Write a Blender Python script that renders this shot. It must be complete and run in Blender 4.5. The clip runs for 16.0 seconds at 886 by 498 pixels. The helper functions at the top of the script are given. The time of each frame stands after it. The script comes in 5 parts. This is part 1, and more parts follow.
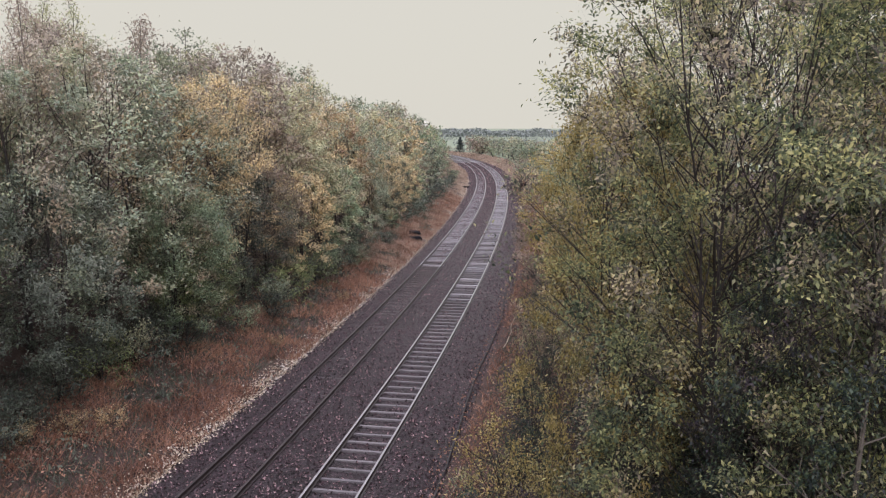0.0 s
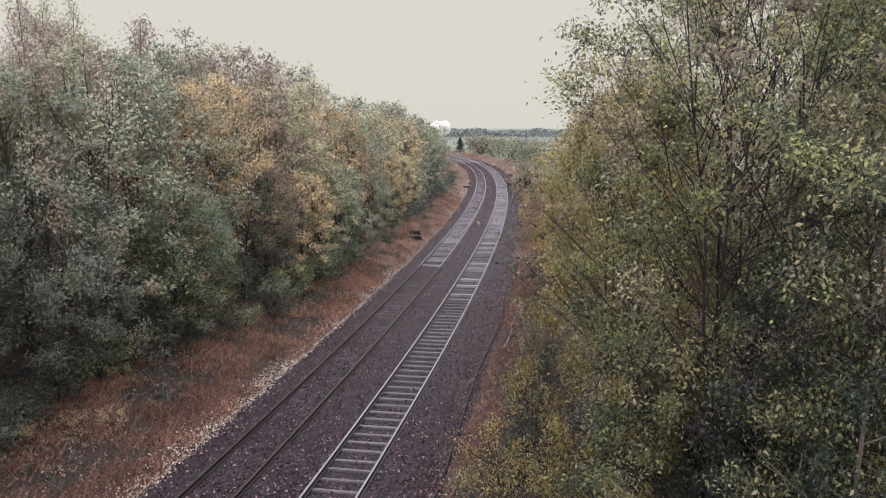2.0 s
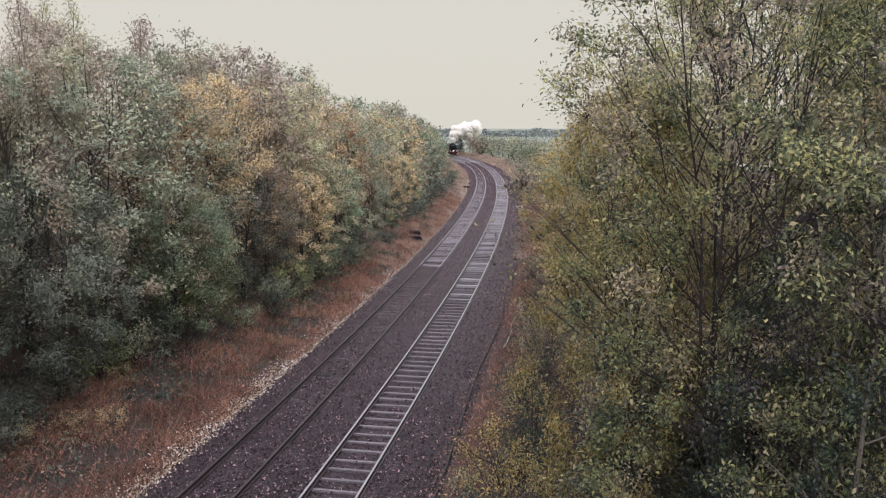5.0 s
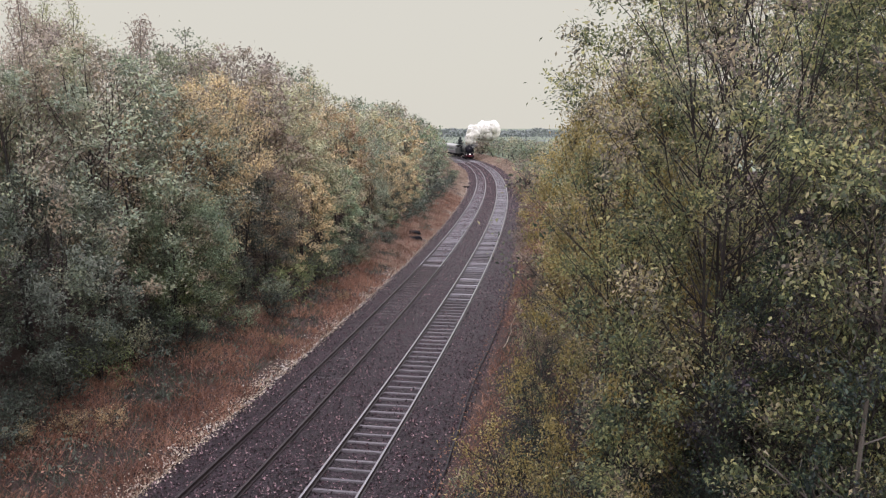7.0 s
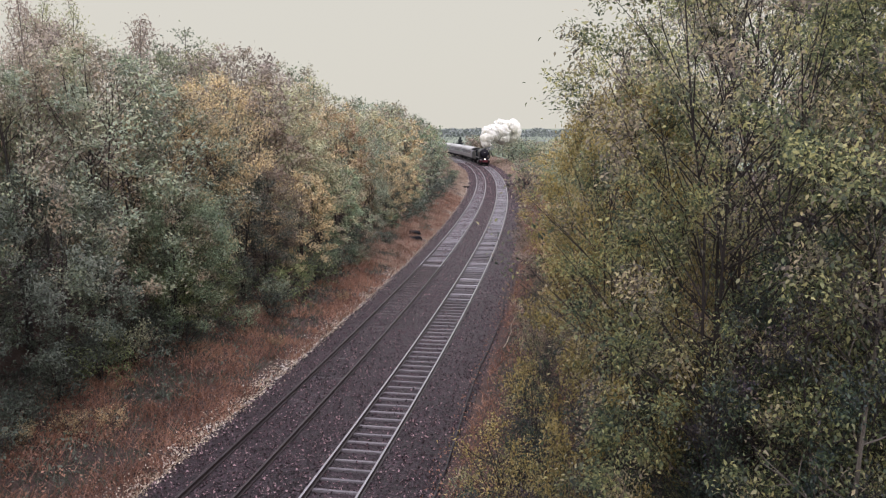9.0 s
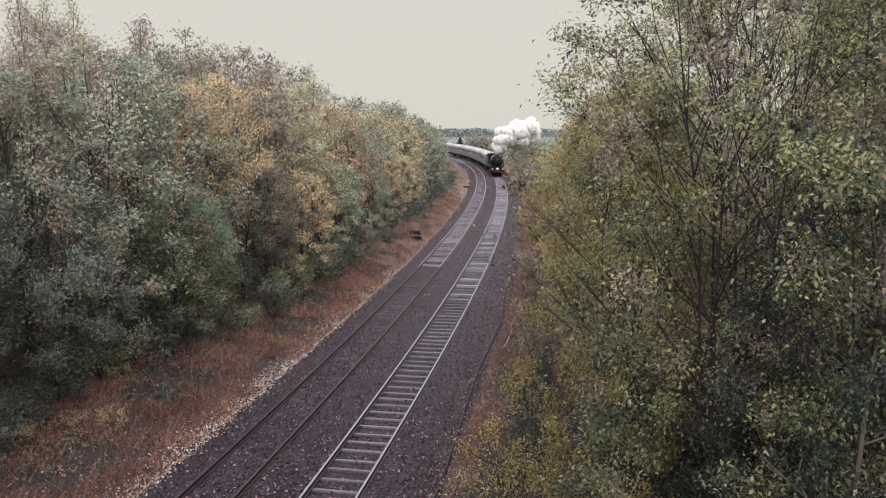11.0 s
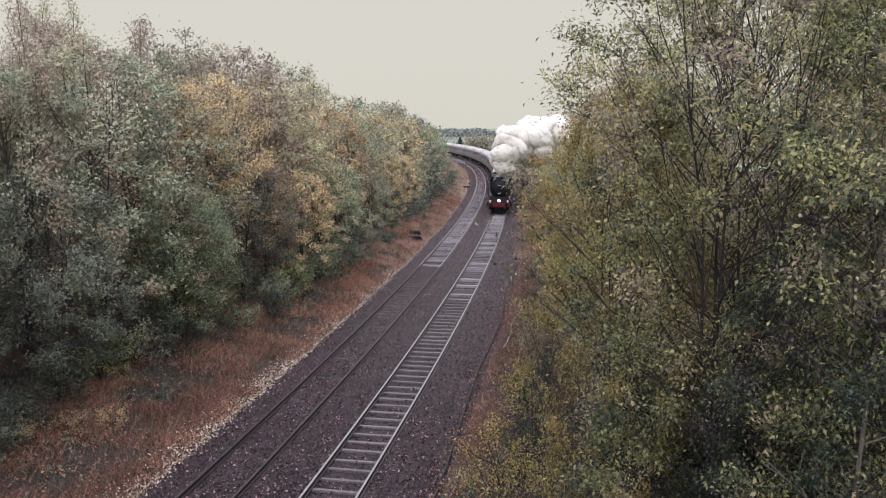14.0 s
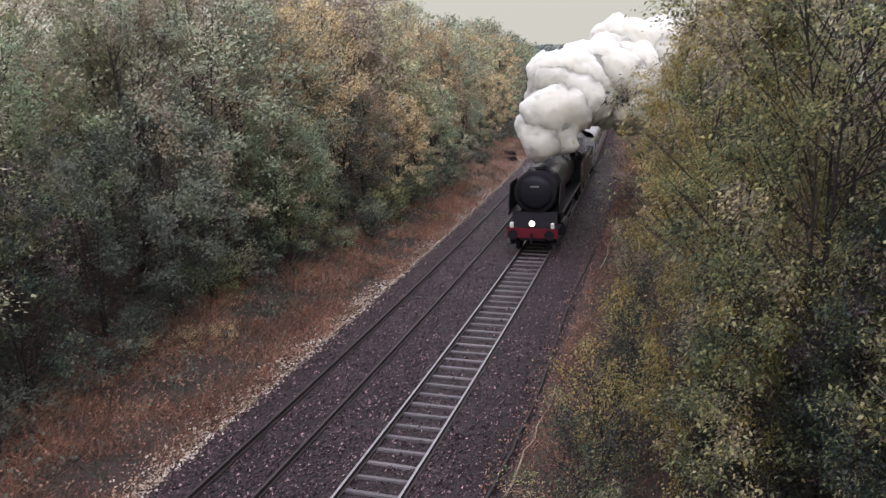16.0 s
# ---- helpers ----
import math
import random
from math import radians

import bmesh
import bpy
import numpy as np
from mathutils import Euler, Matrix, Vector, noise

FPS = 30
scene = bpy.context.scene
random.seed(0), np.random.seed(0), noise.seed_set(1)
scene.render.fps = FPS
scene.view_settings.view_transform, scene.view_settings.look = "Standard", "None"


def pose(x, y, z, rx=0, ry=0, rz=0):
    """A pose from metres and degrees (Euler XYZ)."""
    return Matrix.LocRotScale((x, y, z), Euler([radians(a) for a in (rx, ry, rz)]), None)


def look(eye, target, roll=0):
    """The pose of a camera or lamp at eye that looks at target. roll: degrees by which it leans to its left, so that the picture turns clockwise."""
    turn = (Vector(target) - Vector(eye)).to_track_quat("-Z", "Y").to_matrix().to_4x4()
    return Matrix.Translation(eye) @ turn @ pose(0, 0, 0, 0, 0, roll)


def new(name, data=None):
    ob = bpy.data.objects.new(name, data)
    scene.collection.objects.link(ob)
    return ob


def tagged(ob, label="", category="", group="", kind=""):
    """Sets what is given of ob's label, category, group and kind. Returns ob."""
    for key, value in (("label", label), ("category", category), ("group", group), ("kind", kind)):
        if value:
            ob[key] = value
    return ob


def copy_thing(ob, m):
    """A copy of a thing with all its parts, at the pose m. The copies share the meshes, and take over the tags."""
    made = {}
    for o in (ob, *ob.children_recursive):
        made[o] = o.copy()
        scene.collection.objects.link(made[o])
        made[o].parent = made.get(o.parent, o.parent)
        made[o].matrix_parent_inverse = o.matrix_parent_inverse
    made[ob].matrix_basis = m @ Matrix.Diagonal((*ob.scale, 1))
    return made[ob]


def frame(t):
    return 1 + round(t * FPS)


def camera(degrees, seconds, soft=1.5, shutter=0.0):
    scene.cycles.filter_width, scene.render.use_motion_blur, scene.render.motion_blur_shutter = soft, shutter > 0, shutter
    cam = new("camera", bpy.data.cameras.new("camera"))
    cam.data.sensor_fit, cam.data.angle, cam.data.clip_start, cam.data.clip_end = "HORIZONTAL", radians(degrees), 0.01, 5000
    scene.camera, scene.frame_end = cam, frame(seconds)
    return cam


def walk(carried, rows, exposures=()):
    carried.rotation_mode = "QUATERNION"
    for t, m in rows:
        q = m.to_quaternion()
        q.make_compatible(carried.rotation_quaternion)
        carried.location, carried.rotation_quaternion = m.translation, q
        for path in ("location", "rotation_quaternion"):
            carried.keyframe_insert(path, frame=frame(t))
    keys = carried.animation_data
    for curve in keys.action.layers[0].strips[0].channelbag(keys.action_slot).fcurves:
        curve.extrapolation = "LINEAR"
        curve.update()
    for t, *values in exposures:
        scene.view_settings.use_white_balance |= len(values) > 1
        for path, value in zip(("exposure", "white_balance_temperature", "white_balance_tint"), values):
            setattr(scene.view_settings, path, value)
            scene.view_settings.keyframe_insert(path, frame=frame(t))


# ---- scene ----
cam = camera(59.2, 16.0, soft=1.12, shutter=0.15)
EYE = (0.0, 0.0, 10.0)
TILT = 80.902


def camera_rows():
    rows = [(0.0, pose(*EYE, TILT, 0, 0)), (15.2, pose(*EYE, TILT, 0, 0))]
    swing = ((15.3, 80.805, 0.021, 0.117), (15.4, 80.578, 0.072, 0.389), (15.5, 80.215, 0.158, 0.836),
             (15.6, 79.33, 0.365, 1.824), (15.7, 78.332, 0.639, 3.02), (15.8, 77.302, 0.95, 4.245),
             (15.9, 76.245, 1.3, 5.497), (16.0, 75.202, 1.686, 6.773))
    for t, a, b, c in swing:
        rows.append((t, pose(*EYE, a, b, c)))
    return rows


walk(cam, camera_rows(), exposures=((0.0, 0.0, 6380, 10), (9.0, -0.02, 6380, 10), (15.0, -0.04, 6360, 10), (16.0, -0.1, 6340, 10)))

# ---------------------------------------------------------------- sky and sun
SUN_EL, SUN_AZ = 44.0, 180.0
world = bpy.data.worlds.new("overcast_sky")
scene.world = world
world.use_nodes = True
wn, wl = world.node_tree.nodes, world.node_tree.links
wn.clear()
sky = wn.new("ShaderNodeTexSky")
sky.sky_type, sky.sun_disc = "NISHITA", False
sky.sun_elevation, sky.sun_rotation = radians(SUN_EL), radians(SUN_AZ)
sky.air_density, sky.dust_density = 1.0, 4.0
bg_sky, bg_cloud, both, out = (wn.new("ShaderNodeBackground"), wn.new("ShaderNodeBackground"),
                               wn.new("ShaderNodeAddShader"), wn.new("ShaderNodeOutputWorld"))
bg_sky.inputs["Strength"].default_value = 0.004
bg_cloud.inputs["Color"].default_value = (0.728, 0.692, 0.612, 1)
bg_cloud.inputs["Strength"].default_value = 0.97
# a clouded sky, brighter overhead than at the horizon
aim, split, lift_ = wn.new("ShaderNodeTexCoord"), wn.new("ShaderNodeSeparateXYZ"), wn.new("ShaderNodeMapRange")
lift_.interpolation_type = "SMOOTHSTEP"
lift_.inputs["From Min"].default_value, lift_.inputs["From Max"].default_value = 0.14, 1.0
lift_.inputs["To Min"].default_value, lift_.inputs["To Max"].default_value = 0.97, 2.9
wl.new(aim.outputs["Generated"], split.inputs[0])
wl.new(split.outputs["Z"], lift_.inputs["Value"])
wl.new(lift_.outputs[0], bg_cloud.inputs["Strength"])
# cream towards the horizon, greyer overhead
grey, pale = wn.new("ShaderNodeMapRange"), wn.new("ShaderNodeMix")
grey.inputs["From Min"].default_value, grey.inputs["From Max"].default_value = 0.2, 0.7
pale.data_type = "RGBA"
pale.inputs[6].default_value, pale.inputs[7].default_value = (0.728, 0.692, 0.612, 1), (0.73, 0.69, 0.79, 1)
wl.new(split.outputs["Z"], grey.inputs["Value"])
wl.new(grey.outputs[0], pale.inputs["Factor"])
wl.new(pale.outputs[2], bg_cloud.inputs["Color"])
wl.new(sky.outputs[0], bg_sky.inputs["Color"])
wl.new(bg_sky.outputs[0], both.inputs[0])
wl.new(bg_cloud.outputs[0], both.inputs[1])
wl.new(both.outputs[0], out.inputs["Surface"])
sun_data = bpy.data.lights.new("sun", "SUN")
sun_data.energy, sun_data.angle, sun_data.color = 1.35, radians(40), (1.0, 0.97, 0.94)
sun = new("sun", sun_data)
sun.matrix_world = look((0, 0, 60), (0 - 60 * math.sin(radians(SUN_AZ)) / math.tan(radians(SUN_EL)),
                                     0 - 60 * math.cos(radians(SUN_AZ)) / math.tan(radians(SUN_EL)), 0))


# ---------------------------------------------------------------- materials
def node_mat(name):
    m = bpy.data.materials.new(name)
    m.use_nodes = True
    nt = m.node_tree
    return m, nt.nodes, nt.links, nt.nodes["Principled BSDF"]


def ramp(nodes, stops):
    r = nodes.new("ShaderNodeValToRGB")
    e = r.color_ramp.elements
    while len(e) < len(stops):
        e.new(0.5)
    for el, (p, c) in zip(e, stops):
        el.position, el.color = p, (*c, 1)
    return r


def noisy(name, stops, scale=8.0, fine=60.0, rough=0.8, metal=0.0, bump=0.3, dist=0.01, voronoi=0.0, random_amount=0.0):
    """A surface whose colour wanders between the stops at two scales, with fine relief."""
    m, n, l, p = node_mat(name)
    co = n.new("ShaderNodeTexCoord")
    a, b = n.new("ShaderNodeTexNoise"), n.new("ShaderNodeTexNoise")
    a.inputs["Scale"].default_value, b.inputs["Scale"].default_value = scale, fine
    a.inputs["Detail"].default_value, b.inputs["Detail"].default_value = 4, 3
    mix = n.new("ShaderNodeMath")
    mix.operation = "MULTIPLY_ADD"
    mix.inputs[1].default_value = 0.5
    half = n.new("ShaderNodeMath")
    half.operation = "MULTIPLY"
    half.inputs[1].default_value = 0.5
    l.new(co.outputs["Object"], a.inputs["Vector"])
    l.new(co.outputs["Object"], b.inputs["Vector"])
    fine_out = b.outputs["Fac"]
    if voronoi:
        v = n.new("ShaderNodeTexVoronoi")
        v.inputs["Scale"].default_value = voronoi
        l.new(co.outputs["Object"], v.inputs["Vector"])
        sep = n.new("ShaderNodeSeparateColor")
        l.new(v.outputs["Color"], sep.inputs[0])
        fine_out = sep.outputs[0]
    l.new(a.outputs["Fac"], half.inputs[0])
    l.new(fine_out, mix.inputs[0])
    l.new(half.outputs[0], mix.inputs[2])
    value = mix.outputs[0]
    if random_amount:
        info, add = n.new("ShaderNodeObjectInfo"), n.new("ShaderNodeMath")
        add.operation = "MULTIPLY_ADD"
        add.inputs[1].default_value = random_amount
        l.new(info.outputs["Random"], add.inputs[0])
        l.new(value, add.inputs[2])
        shift = n.new("ShaderNodeMath")
        shift.operation = "SUBTRACT"
        shift.inputs[1].default_value = random_amount / 2
        l.new(add.outputs[0], shift.inputs[0])
        value = shift.outputs[0]
    r = ramp(n, stops)
    l.new(value, r.inputs[0])
    l.new(r.outputs[0], p.inputs["Base Color"])
    bm_ = n.new("ShaderNodeBump")
    bm_.inputs["Strength"].default_value, bm_.inputs["Distance"].default_value = bump, dist
    l.new(v.outputs["Distance"] if voronoi else b.outputs["Fac"], bm_.inputs["Height"])
    l.new(bm_.outputs[0], p.inputs["Normal"])
    p.inputs["Roughness"].default_value, p.inputs["Metallic"].default_value = rough, metal
    return m


def leaf_mat(name, colours, translucent=0.3, clump=0.8, second=None, spread=0.45):
    """Leaves: one colour a leaf out of a range, drifting from clump to clump; whole boughs may take a second range."""
    m, n, l, p = node_mat(name)
    geo, co, no = n.new("ShaderNodeNewGeometry"), n.new("ShaderNodeTexCoord"), n.new("ShaderNodeTexNoise")
    no.inputs["Scale"].default_value, no.inputs["Detail"].default_value = clump, 2
    l.new(co.outputs["Object"], no.inputs["Vector"])
    mul, add = n.new("ShaderNodeMath"), n.new("ShaderNodeMath")
    mul.operation, add.operation = "MULTIPLY", "MULTIPLY_ADD"
    mul.inputs[1].default_value, add.inputs[1].default_value = spread, 1.5
    l.new(geo.outputs["Random Per Island"], mul.inputs[0])
    l.new(no.outputs["Fac"], add.inputs[0])
    l.new(mul.outputs[0], add.inputs[2])
    sub = n.new("ShaderNodeMath")
    sub.operation = "SUBTRACT"
    sub.inputs[1].default_value = 0.475 + (spread - 0.5) * 0.5
    l.new(add.outputs[0], sub.inputs[0])
    k = len(colours)
    r = ramp(n, [(i / (k - 1), c) for i, c in enumerate(colours)])
    l.new(sub.outputs[0], r.inputs[0])
    tone = r.outputs[0]
    if second:
        r2, bough, edge, mix = ramp(n, [(i / (len(second) - 1), c) for i, c in enumerate(second)]), n.new("ShaderNodeTexNoise"), n.new("ShaderNodeMapRange"), n.new("ShaderNodeMix")
        bough.inputs["Scale"].default_value, bough.inputs["Detail"].default_value = 0.75, 3
        edge.inputs["From Min"].default_value, edge.inputs["From Max"].default_value = 0.5, 0.6
        mix.data_type = "RGBA"
        l.new(co.outputs["Object"], bough.inputs["Vector"])
        l.new(bough.outputs["Fac"], edge.inputs["Value"])
        l.new(edge.outputs[0], mix.inputs["Factor"])
        l.new(sub.outputs[0], r2.inputs[0])
        l.new(r.outputs[0], mix.inputs[6])
        l.new(r2.outputs[0], mix.inputs[7])
        tone = mix.outputs[2]
    info, hsv, hue = n.new("ShaderNodeObjectInfo"), n.new("ShaderNodeHueSaturation"), n.new("ShaderNodeMapRange")
    hue.inputs["To Min"].default_value, hue.inputs["To Max"].default_value = 0.75, 1.3
    l.new(info.outputs["Random"], hue.inputs["Value"])
    l.new(hue.outputs[0], hsv.inputs["Value"])
    l.new(tone, hsv.inputs["Color"])
    l.new(hsv.outputs[0], p.inputs["Base Color"])
    p.inputs["Roughness"].default_value = 0.5
    tr, mx = n.new("ShaderNodeBsdfTranslucent"), n.new("ShaderNodeMixShader")
    l.new(hsv.outputs[0], tr.inputs["Color"])
    mx.inputs[0].default_value = translucent
    l.new(p.outputs[0], mx.inputs[1])
    l.new(tr.outputs[0], mx.inputs[2])
    l.new(mx.outputs[0], n["Material Output"].inputs["Surface"])
    return m


M = {}
M["ballast"] = noisy("ballast", ((0.12, (0.0037, 0.0017, 0.0029)), (0.45, (0.0138, 0.0072, 0.0104)), (0.72, (0.0434, 0.0245, 0.0323)), (0.92, (0.1450, 0.0838, 0.0993))), 0.6, 40, 0.5, 0, 1.0, 0.05, 16)


def stone_mat():
    """Ballast stones, each with a grey of its own."""
    m, n, l, p = node_mat("stone")
    geo = n.new("ShaderNodeNewGeometry")
    r = ramp(n, ((0.0, (0.0047, 0.0025, 0.0040)), (0.4, (0.0183, 0.0101, 0.0148)), (0.65, (0.0566, 0.0332, 0.0425)), (0.85, (0.1475, 0.0928, 0.1061)), (1.0, (0.4248, 0.2838, 0.3003))))
    l.new(geo.outputs["Random Per Island"], r.inputs[0])
    l.new(r.outputs[0], p.inputs["Base Color"])
    p.inputs["Roughness"].default_value = 0.6
    return m


M["stone"] = stone_mat()
M["rail"] = noisy("rail_steel", ((0.2, (0.0165, 0.0121, 0.0136)), (0.8, (0.0468, 0.0330, 0.0341))), 3, 40, 0.33, 0.0, 0.2, 0.003)
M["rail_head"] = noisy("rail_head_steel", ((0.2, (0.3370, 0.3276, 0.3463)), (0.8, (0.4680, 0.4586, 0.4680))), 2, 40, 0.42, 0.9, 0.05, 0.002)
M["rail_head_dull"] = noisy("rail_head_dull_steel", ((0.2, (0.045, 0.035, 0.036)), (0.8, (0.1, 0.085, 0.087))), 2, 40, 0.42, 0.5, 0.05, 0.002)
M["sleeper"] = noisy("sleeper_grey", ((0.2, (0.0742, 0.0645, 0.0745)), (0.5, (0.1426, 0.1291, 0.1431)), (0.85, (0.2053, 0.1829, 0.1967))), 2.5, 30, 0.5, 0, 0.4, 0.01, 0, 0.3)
M["sleeper_pale"] = noisy("sleeper_pale_grey", ((0.2, (0.1495, 0.1404, 0.1586)), (0.5, (0.2470, 0.2340, 0.2600)), (0.85, (0.3510, 0.3315, 0.3640))), 2.5, 30, 0.5, 0, 0.4, 0.01, 0, 0.7)
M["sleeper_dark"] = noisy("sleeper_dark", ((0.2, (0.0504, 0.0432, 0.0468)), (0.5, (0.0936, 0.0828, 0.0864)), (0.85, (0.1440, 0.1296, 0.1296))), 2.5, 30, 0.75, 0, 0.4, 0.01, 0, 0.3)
M["earth"] = noisy("bank_earth", ((0.2, (0.02, 0.014, 0.013)), (0.42, (0.046, 0.0285, 0.0255)), (0.55, (0.072, 0.044, 0.037)), (0.7, (0.042, 0.038, 0.027)), (0.9, (0.06, 0.058, 0.04))), 0.35, 14, 0.95, 0, 0.8, 0.06)
M["bark"] = noisy("bark", ((0.2, (0.0189, 0.0150, 0.0153)), (0.6, (0.0473, 0.0375, 0.0382)), (0.9, (0.0946, 0.0779, 0.0766))), 6, 50, 0.9, 0, 0.6, 0.01)
M["pale_bark"] = noisy("pale_bark", ((0.2, (0.08, 0.07, 0.065)), (0.6, (0.18, 0.155, 0.14)), (0.9, (0.3, 0.27, 0.24))), 6, 50, 0.9, 0, 0.6, 0.01)
# field green greyed and lightened to carry distance haze
M["field"] = noisy("field_grass", ((0.25, (0.1200, 0.1539, 0.1034)), (0.5, (0.1986, 0.2363, 0.1682)), (0.75, (0.2976, 0.3261, 0.2550))), 0.012, 0.2, 0.95, 0, 0.2, 0.1)
# loco blacks lifted and tinted blue, partly as painted haze
M["black"] = noisy("black_paint", ((0.2, (0.012, 0.0115, 0.0165)), (0.8, (0.022, 0.0215, 0.029))), 3, 50, 0.38, 0, 0.08, 0.004)
M["soot"] = noisy("sooty_black", ((0.2, (0.009, 0.0085, 0.012)), (0.8, (0.02, 0.019, 0.024))), 4, 50, 0.75, 0, 0.2, 0.005)
M["red"] = noisy("red_paint", ((0.2, (0.0882, 0.0040, 0.0118)), (0.8, (0.1323, 0.0084, 0.0206))), 4, 50, 0.42, 0, 0.05, 0.003)
M["steel"] = noisy("worn_steel", ((0.2, (0.22, 0.21, 0.21)), (0.8, (0.45, 0.44, 0.43))), 6, 60, 0.4, 0.8, 0.1, 0.003)
M["green_paint"] = noisy("dark_green_paint", ((0.2, (0.014, 0.018, 0.021)), (0.8, (0.026, 0.032, 0.035))), 3, 50, 0.35, 0, 0.05, 0.003)
M["white_paint"] = noisy("white_paint", ((0.2, (0.6, 0.6, 0.58)), (0.8, (0.8, 0.8, 0.78))), 6, 60, 0.5)
M["coach"] = noisy("coach_paint", ((0.2, (0.2210, 0.2208, 0.2414)), (0.8, (0.3380, 0.3381, 0.3550))), 1.5, 30, 0.4, 0, 0.05, 0.003)
M["coach_low"] = noisy("coach_lower_paint", ((0.2, (0.1300, 0.1200, 0.1320)), (0.8, (0.1950, 0.1840, 0.1980))), 1.5, 30, 0.4, 0, 0.05, 0.003)
M["coach_roof"] = noisy("coach_roof_grey", ((0.2, (0.36, 0.36, 0.36)), (0.8, (0.5, 0.495, 0.48))), 0.8, 30, 0.6, 0, 0.1, 0.004)
M["glass"] = noisy("dark_window_glass", ((0.2, (0.012, 0.014, 0.017)), (0.8, (0.03, 0.033, 0.038))), 1, 20, 0.08, 0, 0.02, 0.002)
M["cable"] = noisy("cable_sheath", ((0.2, (0.02, 0.018, 0.02)), (0.8, (0.05, 0.045, 0.045))), 4, 40, 0.7)
M["pale_stem"] = noisy("pale_dead_stem", ((0.2, (0.25, 0.2, 0.15)), (0.8, (0.45, 0.38, 0.3))), 6, 40, 0.8)


def lamp_mat():
    m, n, l, p = node_mat("lamp_glow")
    p.inputs["Base Color"].default_value = (0.9, 0.85, 0.8, 1)
    p.inputs["Emission Color"].default_value = (1.0, 0.86, 0.8, 1)
    p.inputs["Emission Strength"].default_value = 3.0
    return m


def steam_mat():
    """Dense white vapour: light wanders through it and comes out almost without loss."""
    m, n, l, p = node_mat("steam")
    p.inputs["Base Color"].default_value = (0.62, 0.602, 0.545, 1)
    p.inputs["Roughness"].default_value = 1.0
    p.inputs["Specular IOR Level"].default_value = 0.0
    p.inputs["Subsurface Weight"].default_value = 1.0
    p.inputs["Subsurface Radius"].default_value = (1.0, 1.0, 1.0)
    p.inputs["Subsurface Scale"].default_value = 2.5
    return m


def wisp_mat():
    """Thin steam that lets what lies behind it show through its gaps."""
    m, n, l, p = node_mat("thin_steam")
    co, no, fade = n.new("ShaderNodeTexCoord"), n.new("ShaderNodeTexNoise"), n.new("ShaderNodeMapRange")
    no.inputs["Scale"].default_value, no.inputs["Detail"].default_value = 1.6, 5
    fade.inputs["From Min"].default_value, fade.inputs["From Max"].default_value = 0.4, 0.75
    fade.inputs["To Min"].default_value, fade.inputs["To Max"].default_value = 0.0, 0.4
    l.new(co.outputs["Object"], no.inputs["Vector"])
    l.new(no.outputs["Fac"], fade.inputs["Value"])
    l.new(fade.outputs[0], p.inputs["Alpha"])
    p.inputs["Base Color"].default_value = (0.85, 0.86, 0.88, 1)
    p.inputs["Roughness"].default_value = 1.0
    p.inputs["Specular IOR Level"].default_value = 0.0
    return m


